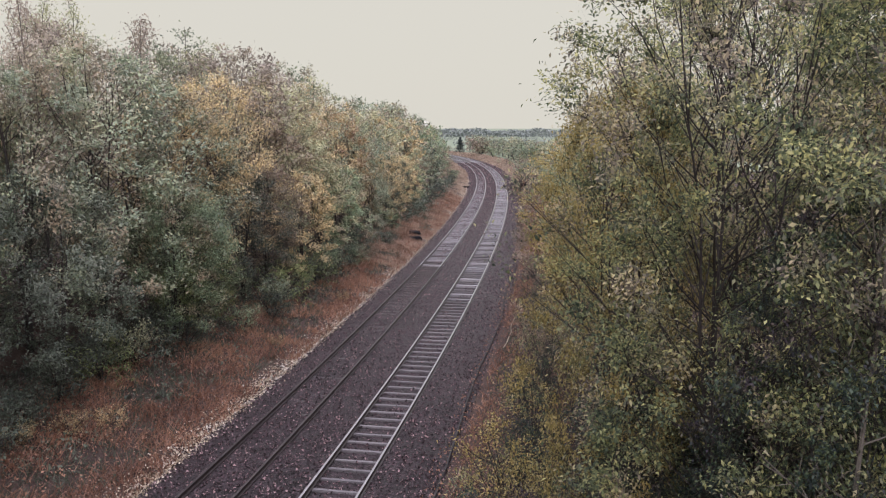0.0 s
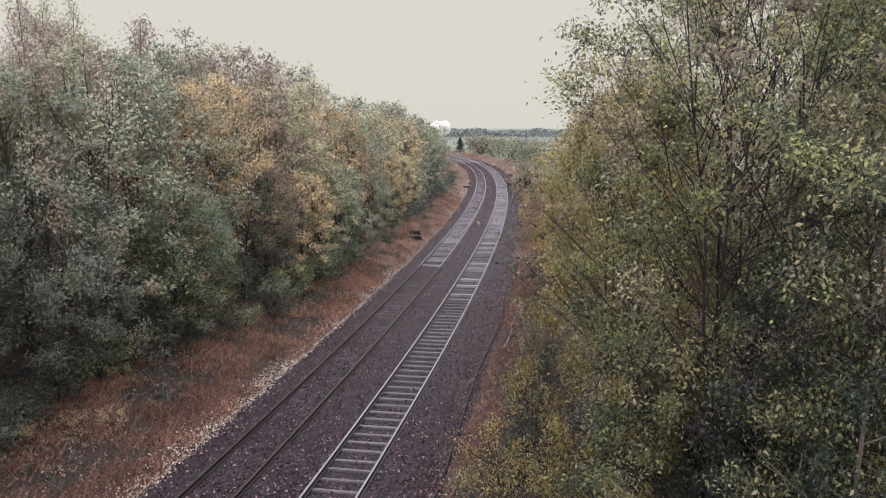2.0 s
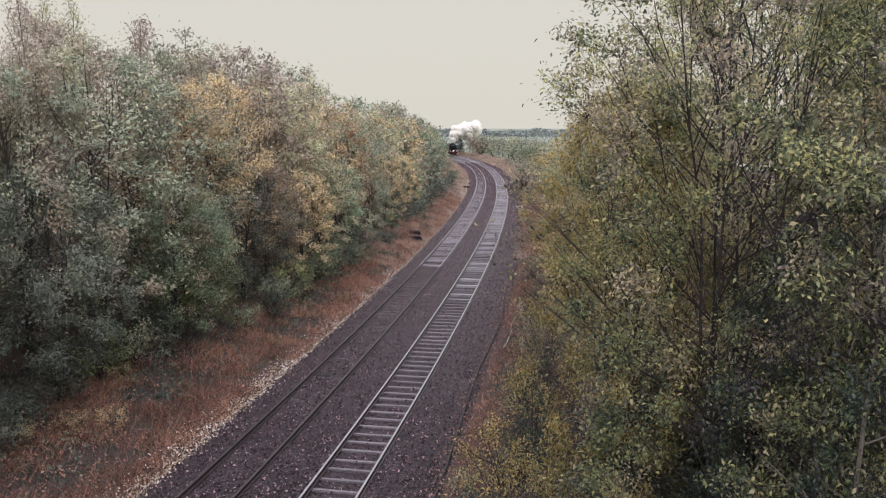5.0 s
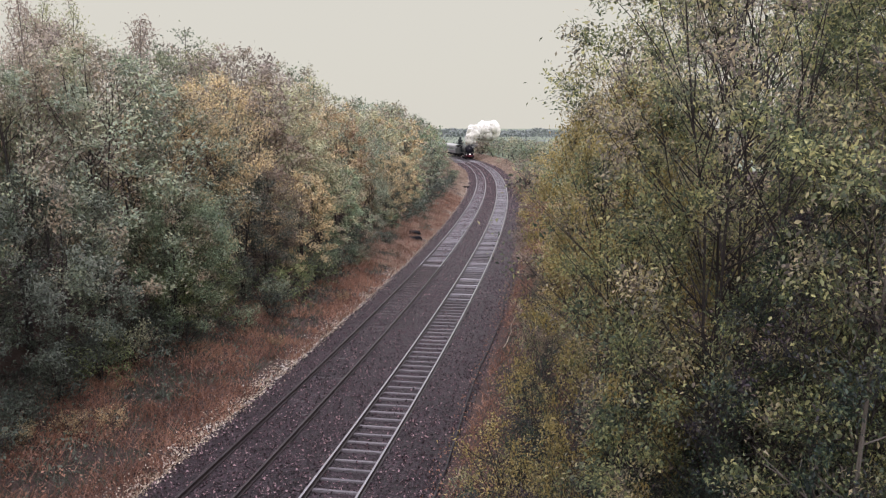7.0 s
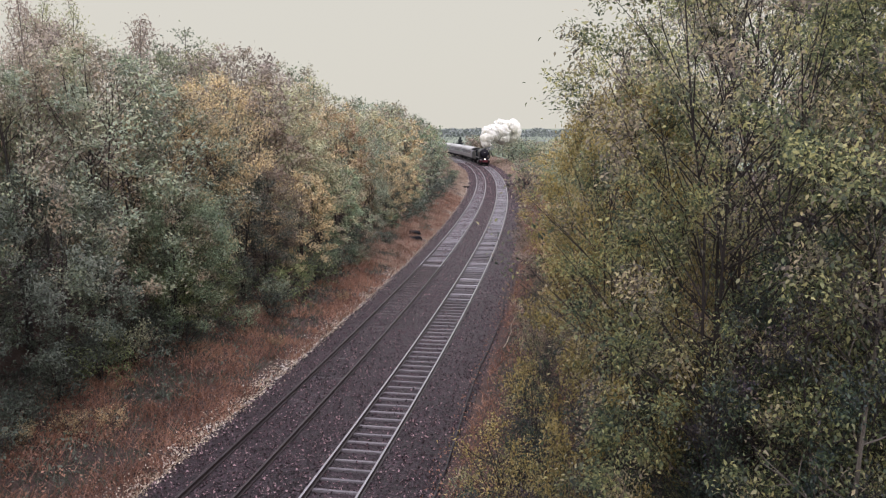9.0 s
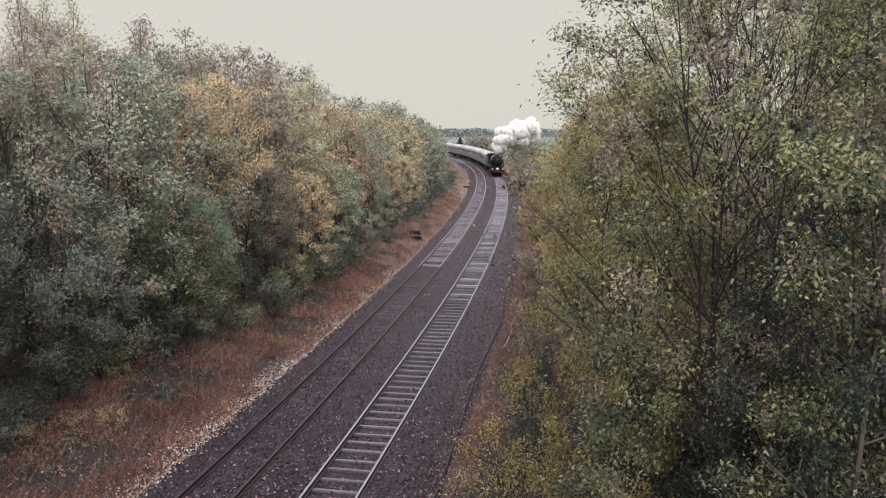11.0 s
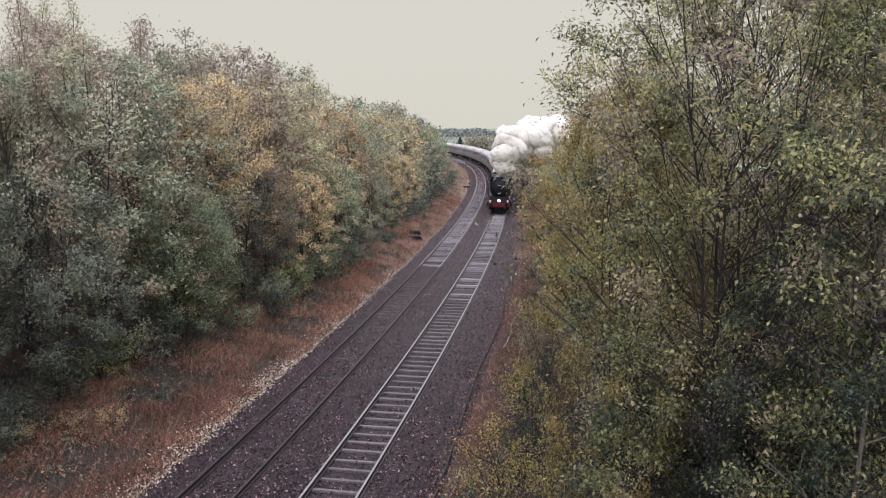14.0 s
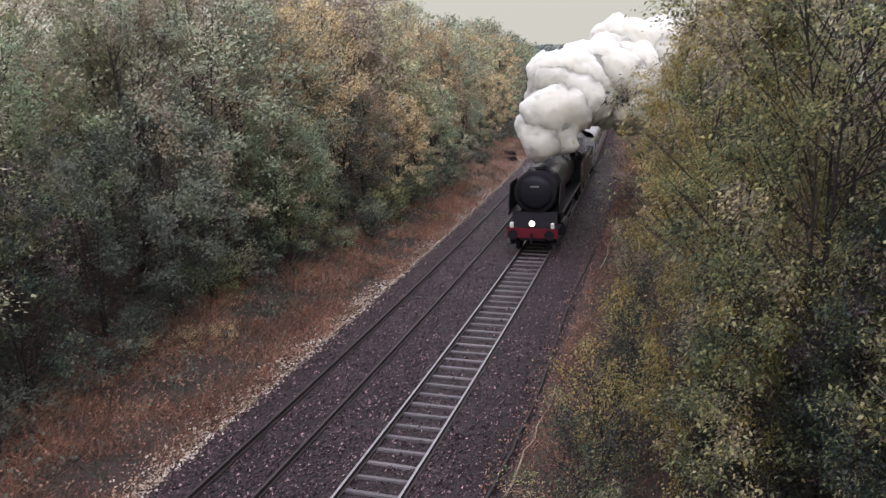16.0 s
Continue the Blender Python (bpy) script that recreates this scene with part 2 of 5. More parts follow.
for key in ("soot", "black", "green_paint"):
    M[key].node_tree.nodes["Principled BSDF"].inputs["Specular IOR Level"].default_value = 0.12
M["lamp"] = lamp_mat()
M["steam"] = steam_mat()
M["wisp"] = wisp_mat()
LEAF = {
    # bank-wood colours, lightened in part as painted haze
    "green": leaf_mat("leaves_green", ((0.097, 0.140, 0.093), (0.188, 0.252, 0.159), (0.312, 0.383, 0.231), (0.536, 0.522, 0.296)), 0.3, 0.8, ((0.091, 0.098, 0.078), (0.179, 0.177, 0.135), (0.296, 0.268, 0.196), (0.510, 0.366, 0.252))),
    "grey_green": leaf_mat("leaves_grey_green", ((0.112, 0.142, 0.109), (0.219, 0.263, 0.194), (0.347, 0.387, 0.265), (0.486, 0.492, 0.311)), 0.3, 0.8, ((0.107, 0.102, 0.088), (0.208, 0.189, 0.154), (0.330, 0.279, 0.211), (0.461, 0.355, 0.249))),
    "olive": leaf_mat("leaves_olive", ((0.176, 0.184, 0.130), (0.349, 0.366, 0.234), (0.516, 0.512, 0.321), (0.724, 0.664, 0.413)), 0.3, 0.8, ((0.127, 0.114, 0.093), (0.251, 0.227, 0.168), (0.372, 0.317, 0.231), (0.521, 0.412, 0.297))),
    "yellow": leaf_mat("leaves_yellow", ((0.260, 0.208, 0.122), (0.479, 0.378, 0.213), (0.678, 0.526, 0.298), (0.692, 0.673, 0.398)), 0.3, 0.8, ((0.195, 0.163, 0.103), (0.359, 0.295, 0.182), (0.509, 0.411, 0.254), (0.626, 0.525, 0.338))),
    "orange": leaf_mat("leaves_orange", ((0.251, 0.167, 0.108), (0.449, 0.317, 0.187), (0.614, 0.458, 0.244), (0.722, 0.605, 0.331)), 0.3, 0.8, ((0.176, 0.104, 0.081), (0.315, 0.197, 0.141), (0.430, 0.284, 0.184), (0.514, 0.375, 0.248))),
    "russet": leaf_mat("leaves_russet", ((0.126, 0.093, 0.086), (0.217, 0.162, 0.131), (0.319, 0.249, 0.189), (0.422, 0.351, 0.250)), 0.3, 0.8, ((0.113, 0.093, 0.082), (0.195, 0.162, 0.125), (0.287, 0.249, 0.180), (0.380, 0.351, 0.238))),
    "twiggy": leaf_mat("leaves_sparse_brown", ((0.171, 0.141, 0.124), (0.291, 0.245, 0.209), (0.412, 0.354, 0.294), (0.550, 0.496, 0.386))),
    "near": leaf_mat("leaves_near", ((0.050, 0.075, 0.058), (0.156, 0.193, 0.116), (0.336, 0.374, 0.189), (0.769, 0.725, 0.341)), 0.55, 0.7, ((0.082, 0.071, 0.073), (0.228, 0.195, 0.176), (0.468, 0.397, 0.315), (0.800, 0.691, 0.429)), 0.85),
    # green with shade painted in: darkened and tinged violet
    "near_green": leaf_mat("leaves_near_shaded_green", ((0.009, 0.017, 0.019), (0.023, 0.038, 0.034), (0.058, 0.093, 0.060), (0.210, 0.245, 0.099)), 0.35, 0.7, ((0.012, 0.009, 0.019), (0.028, 0.019, 0.036), (0.062, 0.044, 0.059), (0.202, 0.152, 0.119)), 0.85),
    "near_yellow": leaf_mat("leaves_near_yellow", ((0.150, 0.125, 0.057), (0.360, 0.285, 0.103), (0.570, 0.450, 0.161), (0.720, 0.590, 0.299)), 0.45, 0.8, ((0.080, 0.100, 0.060), (0.190, 0.210, 0.109), (0.340, 0.340, 0.161), (0.540, 0.480, 0.276)), 0.85),
    "lime": leaf_mat("leaves_yellow_green", ((0.070, 0.091, 0.046), (0.154, 0.189, 0.085), (0.252, 0.287, 0.123), (0.385, 0.392, 0.200)), 0.35, 0.8),
    "dark": leaf_mat("leaves_conifer", ((0.030, 0.041, 0.046), (0.069, 0.088, 0.093), (0.112, 0.127, 0.134))),
    # bank grass farther off, its tan paled to carry haze
    "straw": leaf_mat("grass_straw", ((0.201, 0.142, 0.113), (0.388, 0.275, 0.218), (0.574, 0.435, 0.342), (0.760, 0.635, 0.531)), 0.2, 0.5),
    "dry": leaf_mat("grass_dry", ((0.121, 0.063, 0.046), (0.241, 0.124, 0.089), (0.362, 0.191, 0.133), (0.490, 0.288, 0.201)), 0.2, 0.5),
    # bramble leaves; also stands for shade on trees at the bank's foot
    "bramble": leaf_mat("leaves_bramble_shade", ((0.038, 0.048, 0.045), (0.077, 0.097, 0.075), (0.140, 0.162, 0.123), (0.225, 0.222, 0.185)), 0.25, 0.6),
    # distant leaves, with haze painted in as pale blue-grey
    "far": leaf_mat("leaves_far_hazed", ((0.175, 0.200, 0.201), (0.219, 0.244, 0.243), (0.262, 0.287, 0.275)), 0.2, 0.02),
    "fallen": leaf_mat("leaves_fallen", ((0.252, 0.185, 0.122), (0.458, 0.368, 0.272), (0.642, 0.551, 0.466), (0.659, 0.659, 0.653)), 0.1, 2.0),
}


# ---------------------------------------------------------------- mesh helpers
def mesh_of(name, verts, faces, smooth=False):
    me = bpy.data.meshes.new(name)
    me.from_pydata([tuple(map(float, v)) for v in verts], [], [tuple(map(int, f)) for f in faces])
    if smooth:
        me.shade_smooth()
    me.update()
    return me


def quads_mesh(name, v, per=4):
    """Loose polygons of `per` corners each, from an array of corners."""
    me = bpy.data.meshes.new(name)
    nv = len(v)
    nf = nv // per
    me.vertices.add(nv)
    me.vertices.foreach_set("co", np.ascontiguousarray(v, dtype=np.float32).ravel())
    me.loops.add(nv)
    me.loops.foreach_set("vertex_index", np.arange(nv, dtype=np.int32))
    me.polygons.add(nf)
    me.polygons.foreach_set("loop_start", np.arange(0, nv, per, dtype=np.int32))
    me.update(calc_edges=True)
    return me


def put_mesh(name, me, material, parent=None, label=""):
    if material and not me.materials:
        me.materials.append(material)
    ob = new(name, me)
    if parent:
        ob.parent = parent
    if label:
        ob["label"] = label
    return ob


def part(name, bm, material, parent, label="", smooth=False):
    me = bpy.data.meshes.new(name)
    bm.to_mesh(me)
    bm.free()
    if smooth:
        me.shade_smooth()
    return put_mesh(name, me, material, parent, label)


def box(x0, x1, y0, y1, z0, z1, bevel=0.0):
    bm = bmesh.new()
    bmesh.ops.create_cube(bm, size=1)
    for v in bm.verts:
        v.co = Vector((x0 + (v.co.x + .5) * (x1 - x0), y0 + (v.co.y + .5) * (y1 - y0), z0 + (v.co.z + .5) * (z1 - z0)))
    if bevel:
        bmesh.ops.bevel(bm, geom=bm.edges[:], offset=bevel, segments=2, affect="EDGES")
    return bm


def cyl(a, b, r0, r1=None, n=24):
    """A capped cone or cylinder from a to b."""
    a, b = Vector(a), Vector(b)
    bm = bmesh.new()
    bmesh.ops.create_cone(bm, cap_ends=True, segments=n, radius1=r0, radius2=r0 if r1 is None else r1, depth=(b - a).length)
    m = Matrix.Translation((a + b) / 2) @ (b - a).to_track_quat("Z", "Y").to_matrix().to_4x4()
    bm.transform(m)
    return bm


def merge(*bms):
    me = bpy.data.meshes.new("tmp")
    all_ = bmesh.new()
    for b in bms:
        b.to_mesh(me)
        b.free()
        all_.from_mesh(me)
        me.clear_geometry()
    bpy.data.meshes.remove(me)
    return all_


# ---------------------------------------------------------------- the line of the railway
KNOTS = (0, 60, 120, 180, 240, 300)
BEND = (-0.001468, -0.000986, -0.001176, -0.001802, -0.002402, -0.002996)
X0, HEAD0 = -6.97, 0.20522
TWO = -3.3  # the other track's centre, to the left


def build_line():
    s = np.arange(0, 760, 1.0)
    k = np.interp(s, KNOTS, BEND)
    hd = HEAD0 + np.cumsum(k) - k
    hd = np.maximum(hd, -1.05)
    x = X0 + np.concatenate([[0], np.cumsum(np.sin(hd))[:-1]])
    y = np.concatenate([[0], np.cumsum(np.cos(hd))[:-1]])
    b = np.arange(-120, 0, 1.0)
    return (np.concatenate([b, s]), np.concatenate([X0 + b * math.sin(HEAD0), x]),
            np.concatenate([b * math.cos(HEAD0), y]), np.concatenate([np.full(len(b), HEAD0), hd]))


LS, LX, LY, LH = build_line()


def on_line(s, u=0.0):
    """World x, y and heading at s metres along the right-hand track and u metres to its right."""
    h = np.interp(s, LS, LH)
    return np.interp(s, LS, LX) + u * np.cos(h), np.interp(s, LS, LY) - u * np.sin(h), h


def sweep(s_list, profile):
    """Faces along the line with a cross-section of (u, z) points."""
    s = np.asarray(s_list, float)
    verts, faces, k = [], [], len(profile)
    for si in s:
        for u, z in profile:
            x, y, _ = on_line(si, u)
            verts.append((x, y, z))
    for i in range(len(s) - 1):
        for j in range(k - 1):
            a = i * k + j
            faces.append((a, a + 1, a + k + 1, a + k))
    return verts, faces


def smooth_step(a, b, x):
    t = np.clip((x - a) / (b - a), 0, 1)
    return t * t * (3 - 2 * t)


def bank_left(s):
    return 0.6 + 4.6 * (1 - smooth_step(150, 225, s))


def bank_right(s):
    return 0.7 + 4.6 * (1 - smooth_step(70, 150, s))


def nearest(x, y):
    """Distance along the line and to its right, of points in the plan."""
    ls, lx, ly, lh = LS[::3], LX[::3], LY[::3], LH[::3]
    s, u = np.zeros(len(x)), np.zeros(len(x))
    for a in range(0, len(x), 4000):
        b = slice(a, a + 4000)
        d = (x[b, None] - lx) ** 2 + (y[b, None] - ly) ** 2
        i = d.argmin(1)
        dx, dy = x[b] - lx[i], y[b] - ly[i]
        u[b] = dx * np.cos(lh[i]) - dy * np.sin(lh[i])
        s[b] = ls[i] + dx * np.sin(lh[i]) + dy * np.cos(lh[i])
    return s, u


def ground_z(x, y, s=None, u=None):
    x, y = np.atleast_1d(np.asarray(x, float)), np.atleast_1d(np.asarray(y, float))
    if s is None:
        s, u = nearest(x, y)
    tl, tr = bank_left(s), bank_right(s)
    al, ar = np.maximum(-u - 5.4, 0), np.maximum(u - 2.9, 0)
    zl = tl * (1 - np.exp(-(al * 0.5 / tl) ** 1.25))
    zr = tr * (1 - np.exp(-(ar * 0.5 / tr) ** 1.25))
    z = np.where(u < 0, zl, zr) - 0.42
    far = np.hypot(x, y)
    z = z - np.interp(far, (250, 330, 500, 900, 1480, 4300), (0, 0.6, 2.4, 8.5, 14.5, 14.5))
    wob = 0.12 * np.sin(x * 0.9 + 1.3 * np.sin(y * 0.37)) * np.sin(y * 0.7 + x * 0.21) + 0.08 * np.sin(x * 2.3 + y * 1.7) * np.sin(y * 2.9 - x)
    return z + wob * np.clip((np.maximum(al, ar) - 0.4) / 1.5, 0, 1)


def axis(lo, hi, step, far, grow=1.14):
    mid = list(np.arange(lo, hi, step))
    a, d = [], step
    p = lo
    while p > -far:
        d *= grow
        p -= d
        a.append(p)
    b, d = [], step
    p = mid[-1]
    while p < far:
        d *= grow
        p += d
        b.append(p)
    return np.array(a[::-1] + mid + b)


def build_ground():
    gx, gy = axis(-34, 34, 0.5, 4200), axis(4, 250, 0.8, 4200)
    X, Y = np.meshgrid(gx, gy)
    x, y = X.ravel(), Y.ravel()
    z = ground_z(x, y)
    nx, ny = len(gx), len(gy)
    i = np.arange(nx * ny).reshape(ny, nx)
    f = np.stack([i[:-1, :-1], i[:-1, 1:], i[1:, 1:], i[1:, :-1]], -1).reshape(-1, 4)
    me = bpy.data.meshes.new("ground")
    me.from_pydata(np.stack([x, y, z], 1).tolist(), [], f.tolist())
    me.materials.append(M["earth"])
    me.materials.append(M["field"])
    cx, cy = x[f].mean(1), y[f].mean(1)
    fs, fu = nearest(cx, cy)
    far = (np.hypot(cx, cy) > 290) | ((fs > 165) & ((fu > 9) | (fu < -22)))
    me.polygons.foreach_set("material_index", far.astype(np.int32))
    me.shade_smooth()
    me.update()
    tagged(new("ground", me), "brown and green earth of a railway cutting and fields", "ground", kind="structure")


build_ground()


def build_ballast():
    s = np.concatenate([np.arange(-40, 120, 0.5), np.arange(120, 460, 2.0)])
    prof = [(-6.3, -0.6), (-5.6, -0.36), (-5.2, -0.23), (-4.95, -0.19), (-4.2, -0.17), (-4.05, -0.175), (-3.92, -0.185), (-3.3, -0.185), (-2.68, -0.185), (-2.55, -0.175), (-2.4, -0.17),
            (-1.7, -0.2), (-0.95, -0.15), (-0.8, -0.16), (-0.65, -0.215), (0, -0.215), (0.65, -0.215), (0.8, -0.16), (0.95, -0.15),
            (1.4, -0.17), (1.9, -0.26), (2.6, -0.36), (3.4, -0.6)]
    v, f = sweep(s, prof)
    rng = np.random.default_rng(3)
    v = np.array(v)
    k = len(prof)
    sink = smooth_step(38, 56, s) * 0.05
    for j, (u, z) in enumerate(prof):
        if abs(u) < 0.7 or abs(u - TWO) < 0.68:
            v[j::k, 2] -= sink
    v[:, 2] += rng.normal(0, 0.008, len(v))
    ob = put_mesh("ballast_bed", mesh_of("ballast_bed", v, f, True), M["ballast"])
    tagged(ob, "dark purplish-grey stone ballast under both tracks", "ballast", kind="structure")


build_ballast()


# ---------------------------------------------------------------- trees
def tube(points, radii, n):
    """A tapered tube along points; returns corners of loose quads."""
    points = np.asarray(points)
    d = np.gradient(points, axis=0)
    d /= np.linalg.norm(d, axis=1)[:, None] + 1e-9
    ref = np.array([0.31, 0.95, 0.05])
    a = np.cross(d, ref)
    a /= np.linalg.norm(a, axis=1)[:, None] + 1e-9
    b = np.cross(d, a)
    ang = np.arange(n) * 2 * np.pi / n
    ring = points[:, None] + np.asarray(radii)[:, None, None] * (np.cos(ang)[None, :, None] * a[:, None] + np.sin(ang)[None, :, None] * b[:, None])
    nxt = np.roll(ring, -1, axis=1)
    q = np.stack([ring[:-1], nxt[:-1], nxt[1:], ring[1:]], 2)
    return q.reshape(-1, 3)


def leaves_at(rng, p, size, up=0.5, slim=0.5, corners=4):
    """Leaves at the points p: folded diamonds, or triangles where corners is 3."""
    n = len(p)
    ax = rng.normal(0, 1, (n, 3))
    ax[:, 2] -= 0.4
    ax /= np.linalg.norm(ax, axis=1)[:, None]
    nr = rng.normal(0, 1, (n, 3))
    nr[:, 2] += up * 2
    sd = np.cross(ax, nr)
    sd /= np.linalg.norm(sd, axis=1)[:, None] + 1e-9
    nr = np.cross(sd, ax)
    L = size * rng.uniform(0.6, 1.25, n)[:, None]
    w = L * slim * rng.uniform(0.8, 1.1, n)[:, None]
    a = p - ax * L * 0.5
    c = p + ax * L * 0.5
    m = p - ax * L * 0.08 + nr * L * 0.1
    if corners == 3:
        return np.stack([a + sd * w * 0.5, a - sd * w * 0.5, c], 1).reshape(-1, 3)
    return np.stack([a, m + sd * w * 0.5, c, m - sd * w * 0.5], 1).reshape(-1, 3)


def grow(seed, height, radius, stems=3, limbs=14, twigs=8, leaves=12, leaf=0.1, slim=0.55, low=0.12, lift=0.6, bare=0.0, stem_r=0.07, spread=0.35, shape=1.0, reach=0.6, flat=1.1, inner=0.2, bare_low=0.0, corners=4):
    """Skeleton and leaf points of a tree or bush that stands at the origin."""
    rng = np.random.default_rng(seed)
    wood, pts = [], []
    for si in range(stems):
        az = rng.uniform(0, 2 * np.pi)
        out_ = radius * spread * rng.uniform(0.4, 1.0) * (stems > 1)
        hh = height * rng.uniform(0.78, 1.0) if si else height
        t = np.linspace(0, 1, 9)[:, None]
        way = np.array([np.cos(az) * out_, np.sin(az) * out_, 0])
        path = t ** 1.3 * way + t * np.array([0, 0, hh]) + np.cumsum(rng.normal(0, 0.012 * height, (9, 3)) * [1, 1, 0.2], 0) * t
        path[0] = way * 0.05 * rng.uniform(0, 3)
        path[0, 2] = -0.3
        r = stem_r * height / 8 * (1 - 0.92 * t[:, 0]) + 0.004
        wood.append(tube(path, r, 5))
        for li in range(limbs):
            f = low + (0.97 - low) * (li + rng.uniform(0, 1)) / limbs
            i = min(int(f * 8), 7)
            start = path[i] + (path[i + 1] - path[i]) * (f * 8 - i)
            a2 = rng.uniform(0, 2 * np.pi)
            el = rng.uniform(0.1, 0.9) * lift + 0.5 * f
            env = (math.sin(math.pi * min(max(0.12 + 0.88 * f, 0), 1) ** (0.75 * shape)) ** 0.7 + 0.1)
            ln = radius * env * rng.uniform(reach, 1.05)
            dr = np.array([math.cos(a2) * math.cos(el), math.sin(a2) * math.cos(el), math.sin(el)])
            k = np.linspace(0, 1, 5)[:, None]
            lp = start + dr * ln * k + np.array([0, 0, 0.18 * ln]) * k ** 2 + rng.normal(0, 0.035 * ln, (5, 3)) * k
            lr = max(r[i] * 0.45, 0.01) * (1 - 0.85 * k[:, 0]) + 0.003
            wood.append(tube(lp, lr, 4) if corners == 4 else tube(lp[::2], lr[::2], 3))
            for ti in range(twigs):
                g = inner + (1 - inner) * (ti + rng.uniform(0, 1)) / twigs
                j = min(int(g * 4), 3)
                st = lp[j] + (lp[j + 1] - lp[j]) * (g * 4 - j)
                d2 = dr * 0.7 + rng.normal(0, 0.65, 3) + [0, 0, 0.15]
                d2 /= np.linalg.norm(d2)
                tl = ln * rng.uniform(0.22, 0.5) * (1.15 - 0.5 * g)
                sd = np.cross(d2, rng.normal(0, 1, 3))
                sd *= 0.007 * (0.6 + height / 12) / (np.linalg.norm(sd) + 1e-9)
                tip = st + d2 * tl
                wood.append(np.stack([st - sd, st + sd, tip + sd * 0.4, tip - sd * 0.4]))
                n = rng.poisson(leaves * (1 - bare * f ** 0.5) * (1 - bare_low * (1 - min(f / 0.6, 1))) * (0.5 + tl / (0.36 * radius)))
                if n:
                    q = rng.uniform(0.1, 1.08, n)[:, None]
                    pts.append(st + d2 * tl * q + rng.normal(0, 0.07 * radius ** 0.5 + leaf * 0.4, (n, 3)) * [1, 1, 0.7])
    pts = np.concatenate(pts)
    return np.concatenate(wood), leaves_at(rng, pts, leaf, up=flat, slim=slim, corners=corners), len(pts)


def leaves_facing(rng, p, ax, nr, size, slim=0.55, corners=4):
    """Leaves at the points p that point along ax and turn their faces to nr."""
    ax = ax / (np.linalg.norm(ax, axis=1)[:, None] + 1e-9)
    sd = np.cross(ax, nr)
    sd /= np.linalg.norm(sd, axis=1)[:, None] + 1e-9
    nr = np.cross(sd, ax)
    n = len(p)
    L = size * rng.uniform(0.55, 1.25, n)[:, None]
    w = L * slim * rng.uniform(0.75, 1.1, n)[:, None]
    a, c = p - ax * L * 0.5, p + ax * L * 0.5 - nr * L * 0.1
    if corners == 3:
        return np.stack([a + sd * w * 0.5, a - sd * w * 0.5, c], 1).reshape(-1, 3)
    if corners == 4:
        m = p - ax * L * 0.06 + nr * L * 0.09
        return np.stack([a, m + sd * w * 0.5, c, m - sd * w * 0.5], 1).reshape(-1, 3)
    m, k = p - ax * L * 0.2 + nr * L * 0.07, p + ax * L * 0.17 + nr * L * 0.05
    return np.stack([a, m + sd * w * 0.45, k + sd * w * 0.42, c, k - sd * w * 0.42, m - sd * w * 0.45], 1).reshape(-1, 3)


